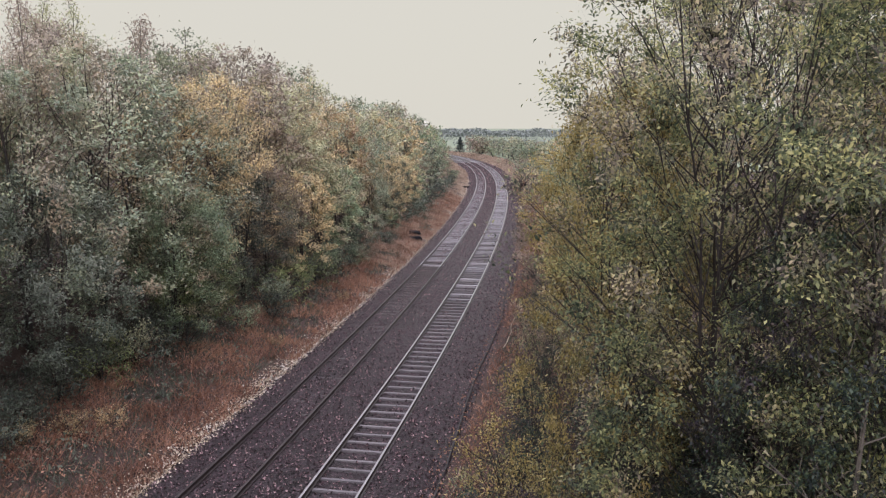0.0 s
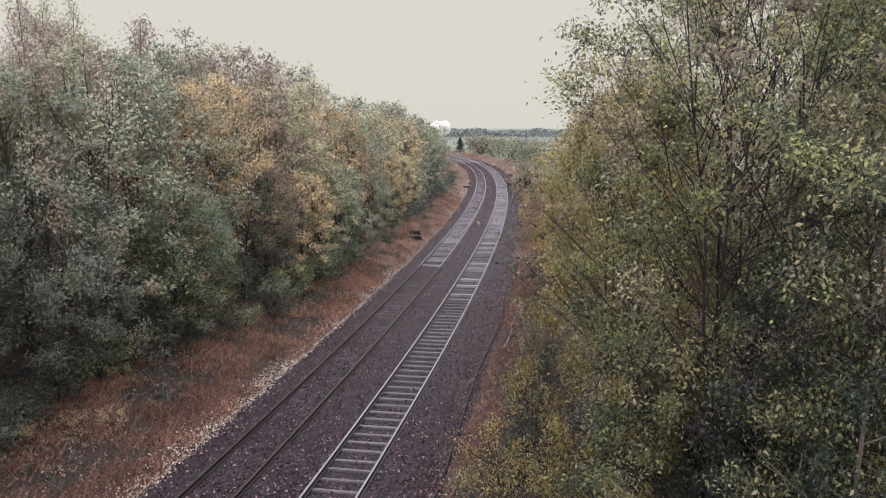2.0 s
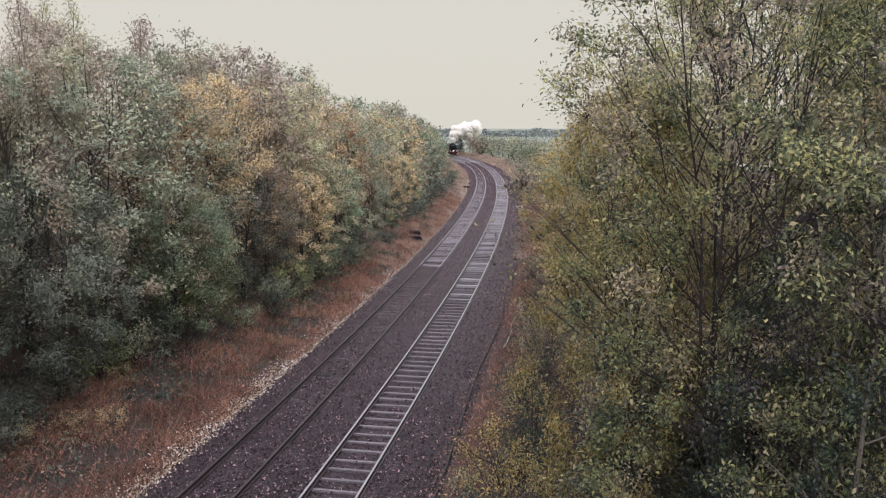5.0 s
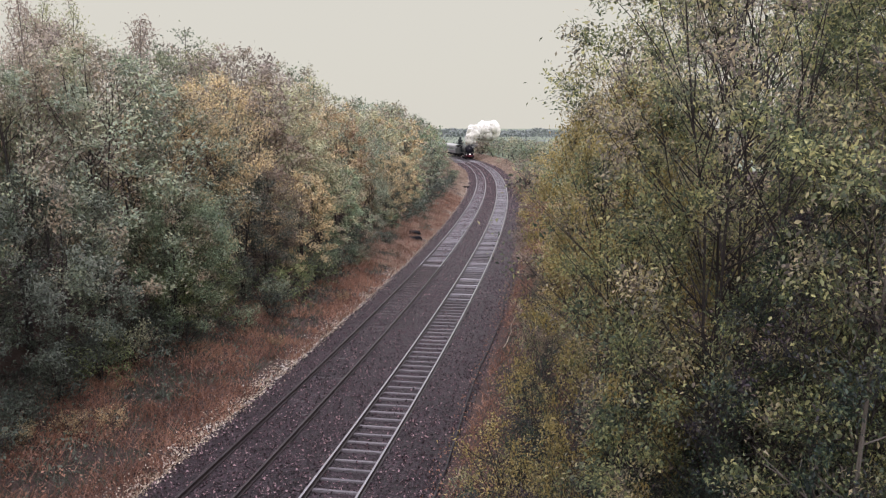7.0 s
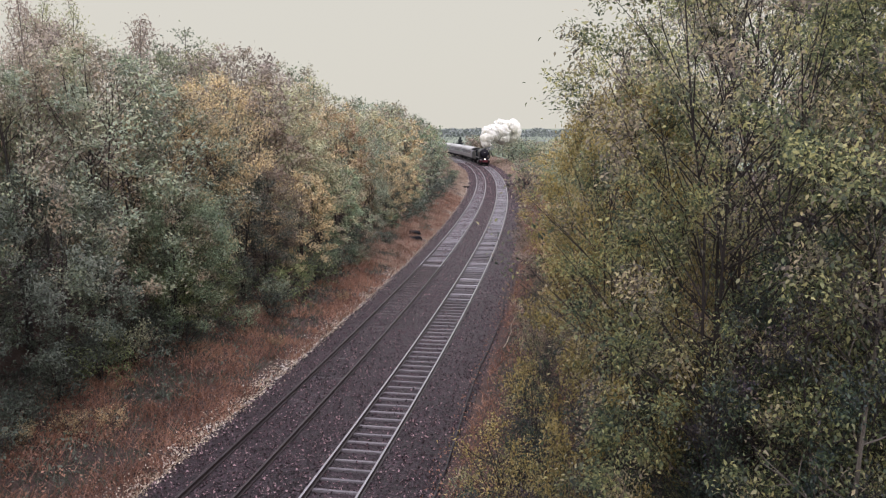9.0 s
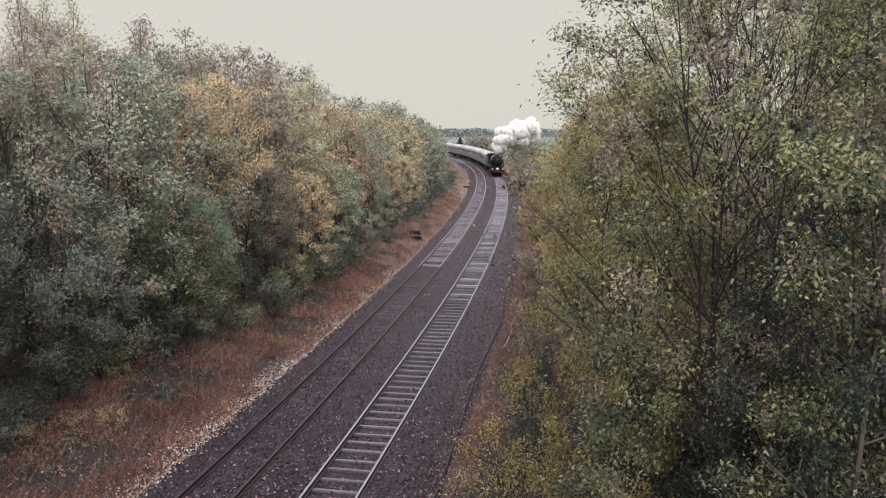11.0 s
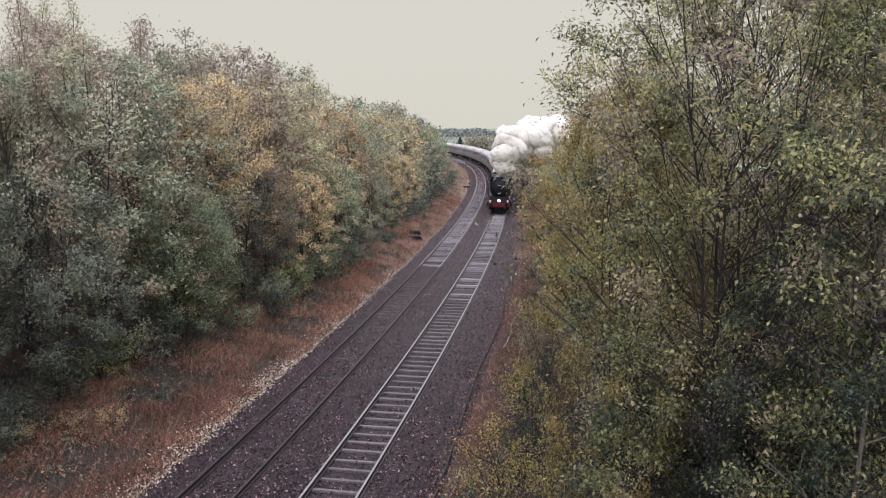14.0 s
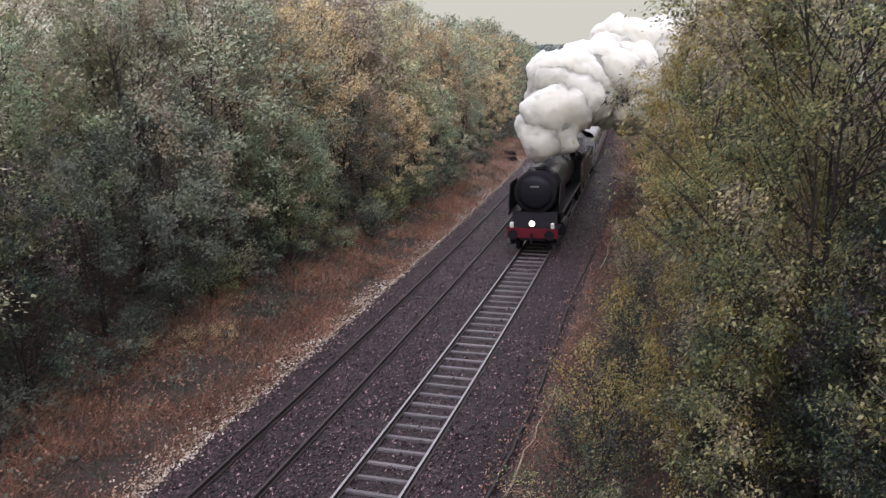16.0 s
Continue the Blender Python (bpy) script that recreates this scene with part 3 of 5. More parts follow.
def lobed(seed, height, radius, lobes=40, twigs=12, leaves=10, leaf=0.12, lobe=0.3, low=0.08, stems=4, stem_r=0.045, slim=0.55, corners=4, bare=0.0,
          spread=0.35, waist=0.42, sprays=0, thin_low=0.0):
    """A full crown in rounded boughs: each limb ends in a tuft of twigs whose leaves turn to the light."""
    rng = np.random.default_rng(seed)
    wood, P, A, N = [], [], [], []
    paths = []
    t = np.linspace(0, 1, 7)[:, None]
    for si in range(stems):
        az = 2 * np.pi * (si + rng.uniform(-0.3, 0.3)) / stems
        way = np.array([np.cos(az), np.sin(az), 0]) * radius * spread * rng.uniform(0.4, 1.0) * (stems > 1)
        path = t ** 1.2 * way + t * np.array([0, 0, height * rng.uniform(0.8, 0.97)]) + np.cumsum(rng.normal(0, 0.012 * height, (7, 3)) * [1, 1, 0], 0) * t
        path[0] = way * 0.1
        path[0, 2] = -0.3
        wood.append(tube(path, stem_r * height / 8 * (1 - 0.9 * t[:, 0]) + 0.005, 5 if corners > 3 else 3))
        paths.append(path)
    turn = rng.uniform(0, 6.28)
    for i in range(lobes + sprays):
        spray = i >= lobes
        f = low + (1 - low) * ((i + rng.uniform(0.2, 0.8)) / lobes) ** 0.9 if not spray else rng.uniform(0.5, 0.98)
        f = min(f, 0.99)
        env = math.sqrt(max(1 - ((f - waist) / (1.02 - waist)) ** 2, 0)) if f > waist else 0.68 + 0.32 * f / waist
        az = turn + i * 2.39996 + rng.normal(0, 0.25)
        rr = radius * env * (rng.uniform(0.2, 1.0) ** 0.45 if not spray else rng.uniform(0.92, 1.04)) * (1 + 0.13 * math.sin(3 * az + seed))
        c = np.array([math.cos(az) * rr, math.sin(az) * rr, f * height])
        stem = paths[int(rng.integers(stems))]
        g = max(f - 0.07 - 0.1 * env, 0.04) * 6
        j = min(int(g), 5)
        start = stem[j] + (stem[j + 1] - stem[j]) * (g - j)
        k = np.linspace(0, 1, 4)[:, None]
        lp = start + (c - start) * k + np.array([0, 0, 0.25 * rr]) * (k - k * k) * -1 + rng.normal(0, 0.03 * radius, (4, 3)) * k * (1 - k) * 4
        if spray or i % 2 == 0 or corners == 3:
            wood.append(tube(lp, (0.006 + 0.0006 * height) * (1 - 0.85 * k[:, 0]) + 0.003, 4 if corners > 3 else 3))
        R = lobe * radius * rng.uniform(0.65, 1.25) * (0.7 + 0.3 * env)
        out_ = c - np.array([0, 0, max(f - 0.22, 0) * height])
        out_ /= np.linalg.norm(out_) + 1e-9
        nt = twigs if not spray else 3
        d = out_ * 0.75 + rng.normal(0, 0.62, (nt, 3)) + [0, 0, 0.22]
        if spray:
            d = out_ + rng.normal(0, 0.2, (nt, 3)) + [0, 0, 0.6]
        d /= np.linalg.norm(d, axis=1)[:, None]
        tl = R * rng.uniform(0.65, 1.2, nt)[:, None] * (1.3 if spray else 1)
        tip = c + d * tl * [1, 1, 0.85]
        side = np.cross(d, rng.normal(0, 1, (nt, 3)))
        side *= (0.0022 + 0.0001 * height) / (np.linalg.norm(side, axis=1)[:, None] + 1e-9)
        st = np.repeat(c[None], nt, 0) if not spray else np.repeat(lp[2][None], nt, 0)
        wood.append(np.stack([st - side, st + side, tip + side * 0.4, tip - side * 0.4], 1).reshape(-1, 3))
        full = leaves * (1 - bare * f) * (1 - thin_low * max(0.0, 1 - f / 0.45)) * (0.6 if spray else 1) * (R / (lobe * radius)) ** 1.5
        cnt = rng.poisson(full, nt)
        idx = np.repeat(np.arange(nt), cnt)
        m = len(idx)
        if m:
            q = rng.uniform(0.2, 1.08, m)[:, None]
            P.append(c + (tip[idx] - c) * q + rng.normal(0, 0.17 * R + leaf * 0.25, (m, 3)) * [1, 1, 0.6])
            A.append(d[idx] * 0.8 + rng.normal(0, 0.55, (m, 3)) - [0, 0, 0.35])
            N.append(out_ * 0.45 + rng.normal(0, 0.42, (m, 3)) + [0, 0, 0.85])
    return np.concatenate(wood), leaves_facing(rng, np.concatenate(P), np.concatenate(A), np.concatenate(N), leaf, slim, corners), 0


TREE_MESH = {}


def tree_meshes(key, **kw):
    if key not in TREE_MESH:
        w, l, n = lobed(**kw) if "lobes" in kw else grow(**kw)
        wm, lm = quads_mesh(key + "_wood", w), quads_mesh(key + "_leaves", l, kw.get("corners", 4))
        wm.materials.append(M["bark"])
        lm.materials.append(LEAF["green"])
        TREE_MESH[key] = (wm, lm, kw["height"])
    return TREE_MESH[key]


def plant(name, key, x, y, z, height, turn, leaves, label, category, group="", wide=1.0, bark="bark", lean=(0, 0)):
    """One tree or bush: trunk and crown on a base, with its own leaf colour."""
    wm, lm, h0 = TREE_MESH[key]
    k = height / h0
    base = new(name)
    base.empty_display_size = 0.3
    base.matrix_basis = pose(x, y, z, lean[0], lean[1], turn) @ Matrix.Diagonal((k * wide, k * wide, k, 1))
    tagged(base, label, category, group)
    for nm, me, mat in (("trunk", wm, M[bark]), ("crown", lm, LEAF[leaves])):
        ob = new(nm, me)
        ob.parent = base
        ob.material_slots[0].link = "OBJECT"
        ob.material_slots[0].material = mat
    return base


def zg(x, y):
    return float(ground_z(x, y)[0])


KINDS = {
    "birch_a": dict(seed=11, height=9.0, radius=2.4, stems=3, limbs=14, twigs=8, lift=0.9, bare=0.5, spread=0.45, stem_r=0.045),
    "birch_b": dict(seed=12, height=9.0, radius=2.1, stems=2, limbs=20, twigs=8, lift=1.0, bare=0.55, spread=0.4, stem_r=0.045),
}
# near, middle and far grades: leaves a twig, leaf length, share of twigs
for key, kw in KINDS.items():
    tree_meshes(key, **kw, leaves=36, leaf=0.12, corners=3)
    tree_meshes(key + "_mid", **{**kw, "twigs": 6}, leaves=16, leaf=0.18, corners=3)
    tree_meshes(key + "_far", **{**kw, "twigs": 4, "limbs": max(kw["limbs"] - 4, 5)}, leaves=8, leaf=0.32, slim=0.7, corners=3)
ROUND = {
    "sallow_a": dict(seed=21, height=7.0, radius=2.3, stems=5, lobe=0.34, waist=0.45),
    "sallow_b": dict(seed=22, height=7.0, radius=2.5, stems=5, lobe=0.3, waist=0.4),
    "sallow_c": dict(seed=23, height=7.0, radius=2.1, stems=4, lobe=0.36, waist=0.5, bare=0.25),
}
for key, kw in ROUND.items():
    tree_meshes(key, **kw, lobes=56, twigs=18, leaves=19, leaf=0.1, corners=3, slim=0.65, sprays=14)
    tree_meshes(key + "_mid", **kw, lobes=40, twigs=12, leaves=15, leaf=0.16, corners=3, slim=0.65, sprays=8)
    tree_meshes(key + "_far", **kw, lobes=20, twigs=5, leaves=9, leaf=0.36, corners=3, slim=0.7)
tree_meshes("bush_a", seed=31, height=2.6, radius=1.6, stems=6, limbs=6, twigs=6, leaves=10, leaf=0.12, lift=0.4, low=0.05, spread=0.9, stem_r=0.1, corners=3)
tree_meshes("bush_b", seed=32, height=2.2, radius=1.7, stems=6, limbs=6, twigs=6, leaves=9, leaf=0.12, lift=0.3, low=0.02, spread=0.9, stem_r=0.1, corners=3)
tree_meshes("bush_a_far", seed=33, height=2.4, radius=1.7, stems=5, limbs=5, twigs=4, leaves=5, leaf=0.24, slim=0.7, lift=0.4, low=0.05, spread=0.9, stem_r=0.1, corners=3)


def grade(s):
    return "" if s < 42 else "_mid" if s < 85 else "_far"


LEFT_LABEL = {"twiggy": "tall half-bare birch with thin brown autumn crown", "grey_green": "grey-green sallow on the cutting bank",
              "green": "dense dark green sallow on the cutting bank", "olive": "olive-leaved autumn tree on the cutting bank",
              "yellow": "yellow autumn tree on the cutting bank", "orange": "orange-brown autumn tree on the cutting bank",
              "russet": "russet-brown autumn tree on the cutting bank"}


def skyline(px):
    """Height of the wood's outline over the eye, as a slope, by the direction px = x / y."""
    xs = (-0.62, -0.55, -0.44, -0.37, -0.32, -0.26, -0.19, -0.13, -0.07, -0.03, -0.01, -0.002, 0.012)
    hs = (0.156, 0.154, 0.146, 0.142, 0.102, 0.086, 0.058, 0.03, 0.025, 0.0095, 0.003, -0.005, -0.035)
    return float(np.interp(px, xs, hs))


def tint_of(px, row, rng):
    """Leaf colour by the direction along the bank; row 0 is the front."""
    zones = ((-0.6, ("olive", "green"), ("green", "bramble", "olive"), ("olive", "twiggy", "olive")),
             (-0.5, ("grey_green", "green"), ("grey_green", "green", "grey_green"), ("twiggy", "olive", "twiggy")),
             (-0.35, ("green", "russet"), ("grey_green", "green", "grey_green", "grey_green"), ("twiggy", "olive", "twiggy")),
             (-0.26, ("olive", "russet"), ("orange", "yellow", "yellow"), ("twiggy", "olive", "grey_green")),
             (-0.2, ("russet", "green"), ("russet", "olive", "olive"), ("twiggy", "olive", "twiggy")),
             (-0.13, ("russet", "olive"), ("orange", "yellow", "olive"), ("olive", "yellow", "grey_green")),
             (-0.085, ("russet", "olive"), ("grey_green", "olive", "grey_green"), ("grey_green", "grey_green", "olive")),
             (-0.045, ("olive", "russet"), ("yellow", "olive", "yellow"), ("olive", "grey_green", "russet")),
             (0.1, ("green", "green"), ("green", "grey_green", "green"), ("green", "green", "grey_green")))
    for limit, *lists in zones:
        if px < limit:
            return lists[row][rng.integers(len(lists[row]))]
    return "green"


def build_left_wood():
    rng = np.random.default_rng(5)
    # back row: the outline
    s = 8.0
    while s < 178:
        for row, u0 in ((0, -15.5), (1, -20.0)):
            u = u0 + rng.normal(0, 0.7)
            x, y, _ = on_line(s + rng.normal(0, 0.7) + row * 1.5, u)
            z = zg(x, y)
            top = 10 + skyline(x / max(y, 5)) * y + rng.normal(-0.2, 0.45) - 0.25 * (1 - row)
            h = min(max(top - z, 3.0), 12.5)
            kind = ("birch_a", "birch_b", "birch_a", "sallow_c")[rng.integers(4)]
            tint = tint_of(x / max(y, 5), 2, rng)
            plant("birch_tree", kind + grade(s), x, y, z, h, rng.uniform(0, 360), tint, LEFT_LABEL.get(tint, "dark green leafy tree on the bank"), "tree", "trees on the far bank", rng.uniform(0.9, 1.15), "pale_bark" if tint == "twiggy" else "bark")
        s += 3.4 + s * 0.012
    # middle rows: dense rounded trees
    s = 6.0
    while s < 176:
        for u0, hk in ((-12.6, 0.86), (-10.3, 0.55)):
            u = u0 + rng.normal(0, 0.5)
            x, y, _ = on_line(s + rng.normal(0, 0.8), u)
            z = zg(x, y)
            top = (10 + skyline(x / max(y, 5)) * y - z) * hk * rng.uniform(0.85, 1.02)
            kind = ("sallow_a", "sallow_b", "sallow_c")[rng.integers(3)]
            # dark front-row tints stand for the shade at the wood's foot
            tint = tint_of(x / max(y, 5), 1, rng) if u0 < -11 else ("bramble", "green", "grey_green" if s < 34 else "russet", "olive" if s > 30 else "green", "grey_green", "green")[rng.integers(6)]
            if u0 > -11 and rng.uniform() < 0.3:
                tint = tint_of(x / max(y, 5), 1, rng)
            # nearest front-row trees darker still, shade put into the leaf colour
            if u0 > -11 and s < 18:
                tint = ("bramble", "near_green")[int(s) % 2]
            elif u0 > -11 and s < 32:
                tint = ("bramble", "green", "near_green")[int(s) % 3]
            plant("sallow_tree", kind + grade(s), x, y, z, max(top, 2.6), rng.uniform(0, 360), tint, LEFT_LABEL.get(tint, "leafy tree at the foot of the bank, shade in its dark green"), "tree", "trees on the far bank", rng.uniform(0.9, 1.15))
        s += 3.6 + s * 0.014
    # low growth at the foot
    s = 8.0
    while s < 150:
        u = -8.7 + rng.normal(0, 0.5) - 1.2 * (s < 32)
        x, y, _ = on_line(s, u)
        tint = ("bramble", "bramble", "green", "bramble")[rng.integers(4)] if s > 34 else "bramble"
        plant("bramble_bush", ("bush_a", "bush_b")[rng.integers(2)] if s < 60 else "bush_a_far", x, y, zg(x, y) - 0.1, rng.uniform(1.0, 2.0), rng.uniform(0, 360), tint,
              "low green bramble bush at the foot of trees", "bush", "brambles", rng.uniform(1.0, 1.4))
        s += 1.9 + s * 0.015


build_left_wood()


def build_clumps():
    for s, u, h, tint in ((21.5, -8.6, 0.7, "orange"), (22.8, -8.1, 0.6, "orange"), (20.0, -9.4, 0.7, "yellow"), (30.0, -9.2, 1.3, "bramble"), (38.0, -9.0, 1.5, "grey_green"),
                          (27.0, -10.2, 1.6, "olive"), (47.0, -9.0, 1.8, "green"), (52.0, -9.2, 1.9, "bramble"), (33.0, -9.6, 3.6, "lime"), (31.0, -10.0, 3.0, "lime"), (40.0, -8.8, 2.0, "lime"), (44.5, -8.4, 1.7, "lime"), (25.0, -9.8, 1.5, "lime"), (44.0, -6.6, 0.5, "orange"), (34.0, -6.9, 0.45, "orange")):
        x, y, _ = on_line(s, u)
        plant("fern_clump" if tint == "orange" else "leafy_bush", "bush_b" if h < 2.5 else "sallow_a", x, y, zg(x, y) - 0.05, h, s * 37 % 360, tint, "orange-brown fern clump on the bank" if tint == "orange" else "leafy clump of green growth on the bank", "fern" if tint == "orange" else "bush", "clumps on the bank", 1.1)


build_clumps()

# right-hand bank, close to the camera
tree_meshes("near_a", seed=41, height=11.0, radius=2.9, stems=5, lobes=190, twigs=20, leaves=20, leaf=0.078, lobe=0.2, sprays=36, waist=0.6, stem_r=0.026, bare=0.05)
tree_meshes("near_b", seed=42, height=9.0, radius=2.9, stems=5, lobes=120, twigs=18, leaves=18, leaf=0.085, lobe=0.22, sprays=16, waist=0.5, stem_r=0.03, thin_low=0.55)
tree_meshes("near_f", seed=48, height=10.0, radius=2.9, stems=4, lobes=120, twigs=16, leaves=18, leaf=0.09, lobe=0.22, sprays=20, waist=0.45, stem_r=0.03)
tree_meshes("near_d", seed=44, height=11.0, radius=3.0, stems=4, lobes=70, twigs=10, leaves=14, leaf=0.13, lobe=0.28, corners=3, sprays=20, waist=0.5, bare=0.3, stem_r=0.03)
tree_meshes("near_e", seed=47, height=9.0, radius=1.3, stems=1, limbs=14, twigs=7, leaves=8, leaf=0.075, lift=0.8, low=0.3, bare=0.2, stem_r=0.034, corners=3)
tree_meshes("near_c", seed=43, height=4.0, radius=1.9, stems=6, limbs=9, twigs=7, leaves=12, leaf=0.085, slim=0.6, lift=0.5, low=0.05, spread=0.9, stem_r=0.07, corners=3)


def build_right_wood():
    rng = np.random.default_rng(9)
    # low green trees carry the lower wood's shade in their leaf colour
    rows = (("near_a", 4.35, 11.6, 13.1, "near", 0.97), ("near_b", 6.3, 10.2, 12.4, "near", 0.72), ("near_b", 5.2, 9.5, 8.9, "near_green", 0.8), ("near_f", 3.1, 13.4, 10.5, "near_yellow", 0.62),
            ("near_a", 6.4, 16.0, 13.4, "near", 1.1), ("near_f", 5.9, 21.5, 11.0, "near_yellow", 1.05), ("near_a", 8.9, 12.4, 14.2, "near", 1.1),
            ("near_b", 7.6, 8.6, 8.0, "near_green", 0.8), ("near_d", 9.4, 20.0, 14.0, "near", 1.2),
            ("near_f", 6.6, 29.0, 10.8, "near_yellow", 1.15), ("near_d", 11.0, 26.0, 14.0, "near", 1.2), ("near_d", 13.0, 18.0, 14.0, "russet", 1.2),
            ("near_f", 7.8, 37.0, 10.0, "near_yellow", 1.05),
            # four unseen trees, added out of view to shade the near bank
            ("near_d", 9.0, 5.0, 13.0, "near", 1.0), ("near_d", 11.5, 10.5, 13.5, "near", 1.2), ("near_d", 12.0, 0.5, 13.0, "near", 1.2), ("near_d", 10.0, -5.5, 13.0, "near", 1.2))
    for key, x, y, top, tint, wide in rows:
        z = zg(x, y)
        SWAY.append((plant("sallow_tree", key, x, y, z, top - z, rng.uniform(0, 360), tint, "tall leafy sallow with green and yellow autumn leaves", "tree",
                     "trees on the near bank", wide), rng.uniform(0, 6)))
    s = 38.0
    while s < 150:
        for u0 in (7.0, 11.0):
            x, y, _ = on_line(s, u0 + rng.normal(0, 0.5) + 0.01 * s)
            z = zg(x, y)
            tint = ("near_yellow", "olive", "orange", "green", "grey_green")[rng.integers(5)]
            plant("sallow_tree", ("sallow_a", "sallow_b", "sallow_c")[rng.integers(3)] + ("_mid" if s < 80 else "_far"), x, y, z, rng.uniform(5.5, 7.5), rng.uniform(0, 360), tint,
                  "autumn tree on the bank beside the line", "tree", "trees on the near bank")
        s += 5 + s * 0.02
    for x, y, h in ((4.95, 9.1, 9.6), (5.25, 9.6, 9.0), (7.3, 12.0, 10.0)):
        plant("birch_tree", "near_e", x, y, zg(x, y), h, x * 90 % 360, "near", "slender pale-barked young birch among sallows", "tree", "trees on the near bank", 0.9, "pale_bark")
    # undergrowth coloured dark to stand for shade under the crowns
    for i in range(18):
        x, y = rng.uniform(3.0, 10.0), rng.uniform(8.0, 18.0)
        plant("bush", "near_c", x, y, zg(x, y) - 0.1, rng.uniform(2.0, 3.6), rng.uniform(0, 360), "near_green", "green leafy bush under the trees, darkened for shade", "bush", "bushes under the trees", 1.2)
    for i in range(34):
        s = 52 + i * 2.6
        x, y, _ = on_line(s, rng.uniform(2.5, 4.4))
        tint = ("russet", "dry", "russet", "olive")[rng.integers(4)]
        plant("bush", "bush_a_far", x, y, zg(x, y) - 0.05, rng.uniform(0.7, 1.5), rng.uniform(0, 360), tint, "low brown twiggy bush on the ballast shoulder", "bush", "bushes by the line", 1.1)
    for i in range(16):
        s = 13 + i * 2.4
        x, y, _ = on_line(s, 5.1 + rng.normal(0, 0.35))
        tint = ("near_yellow", "russet", "near", "near_green")[rng.integers(4)]
        plant("bush", "near_c", x, y, zg(x, y) - 0.1, rng.uniform(1.6, 3.2), rng.uniform(0, 360), tint, "yellow-brown leafy bush at the edge of the ballast", "bush", "bushes by the line")


SWAY = []
build_right_wood()


# ---------------------------------------------------------------- distance
def build_far():
    rng = np.random.default_rng(17)
    # lone conifer past the bend
    pts = []
    wood = [tube([(0, 0, -0.3), (0, 0, 3), (0, 0, 6.4)], (0.16, 0.1, 0.02), 6)]
    for i in range(420):
        f = rng.uniform(0.06, 1) ** 0.8
        a = rng.uniform(0, 6.28)
        r = (2.5 * (1 - f) + 0.12) * (0.75 + 0.3 * math.sin(f * 40))
        k = rng.uniform(0.25, 1, 10)[:, None]
        pts.append(np.array([math.cos(a) * r, math.sin(a) * r, -0.35 * r]) * k + [0, 0, f * 6.4] + rng.normal(0, 0.08, (10, 3)))
    q = leaves_at(rng, np.concatenate(pts), 0.3, slim=0.4)
    wm, lm = quads_mesh("conifer_wood", np.concatenate(wood)), quads_mesh("conifer_needles", q)
    wm.materials.append(M["bark"])
    lm.materials.append(LEAF["dark"])
    TREE_MESH["conifer"] = (wm, lm, 6.4)
    x, y = 6.0, 275.0
    plant("conifer", "conifer", x, y, zg(x, y), 5.4, 20, "dark", "lone dark conifer beside the line", "tree", "", 1.5)
    # hedge bushes outside the bend
    for i in range(95):
        s = rng.uniform(115, 290)
        u = rng.uniform(4.2, 18)
        big = 0.55 + 0.75 * (u > 7.5) * (s > 185)
        x, y, _ = on_line(s, u)
        tint = ("grey_green", "russet", "green", "grey_green", "olive")[rng.integers(5)]
        plant("hedge_bush", ("sallow_a_far", "sallow_b_far", "bush_a_far")[rng.integers(3)], x, y, zg(x, y), rng.uniform(2.2, 4.6) * big, rng.uniform(0, 360), tint,
              "grey-green hedge bush outside the bend", "bush", "bushes outside the bend", 1.2)
    # inside of the bend, behind the wood
    for i in range(26):
        s = rng.uniform(178, 330)
        x, y, _ = on_line(s, rng.uniform(-40, -12))
        plant("hedge_bush", ("sallow_a_far", "sallow_b_far")[rng.integers(2)], x, y, zg(x, y), rng.uniform(3.0, 5.5), rng.uniform(0, 360), ("grey_green", "green", "olive")[rng.integers(3)],
              "dark green bush inside the bend", "bush", "bushes inside the bend", 1.2)
    # hedgerows and the wooded ridge
    pts = []
    for d, z1, n in ((470, 2.6, 8000), (800, 4.5, 9000)):
        a = rng.uniform(-0.75, 0.75, n)
        gap = np.sin(a * 40 + d) > -0.7
        a = a[gap]
        x, y = d * np.sin(a), d * np.cos(a) + 40 * np.sin(a * 3 + d)
        pts.append(np.stack([x, y, ground_z(x, y) + rng.uniform(0, z1, len(a))], 1))
    v = leaves_at(rng, np.concatenate(pts), 1.3, slim=0.8)
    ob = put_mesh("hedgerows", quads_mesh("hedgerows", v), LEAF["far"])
    tagged(ob, "hedgerows between far fields, their green paled for haze", "hedge", kind="stuff")
    n = 22000
    a = rng.uniform(-0.8, 0.8, n)
    d = 1480 + rng.uniform(0, 90, n)
    x, y = d * np.sin(a), d * np.cos(a)
    lump = 13.5 + 2.5 * np.sin(a * 60) * np.sin(a * 23) + 1.5 * np.sin(a * 170)
    v = leaves_at(rng, np.stack([x, y, ground_z(x, y) + rng.uniform(0, 1, n) * lump + 0.5], 1), 5.0, slim=0.9)
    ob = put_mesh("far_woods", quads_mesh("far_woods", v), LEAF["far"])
    tagged(ob, "woods along the far ridge, haze in their grey-green", "woods", kind="stuff")


build_far()


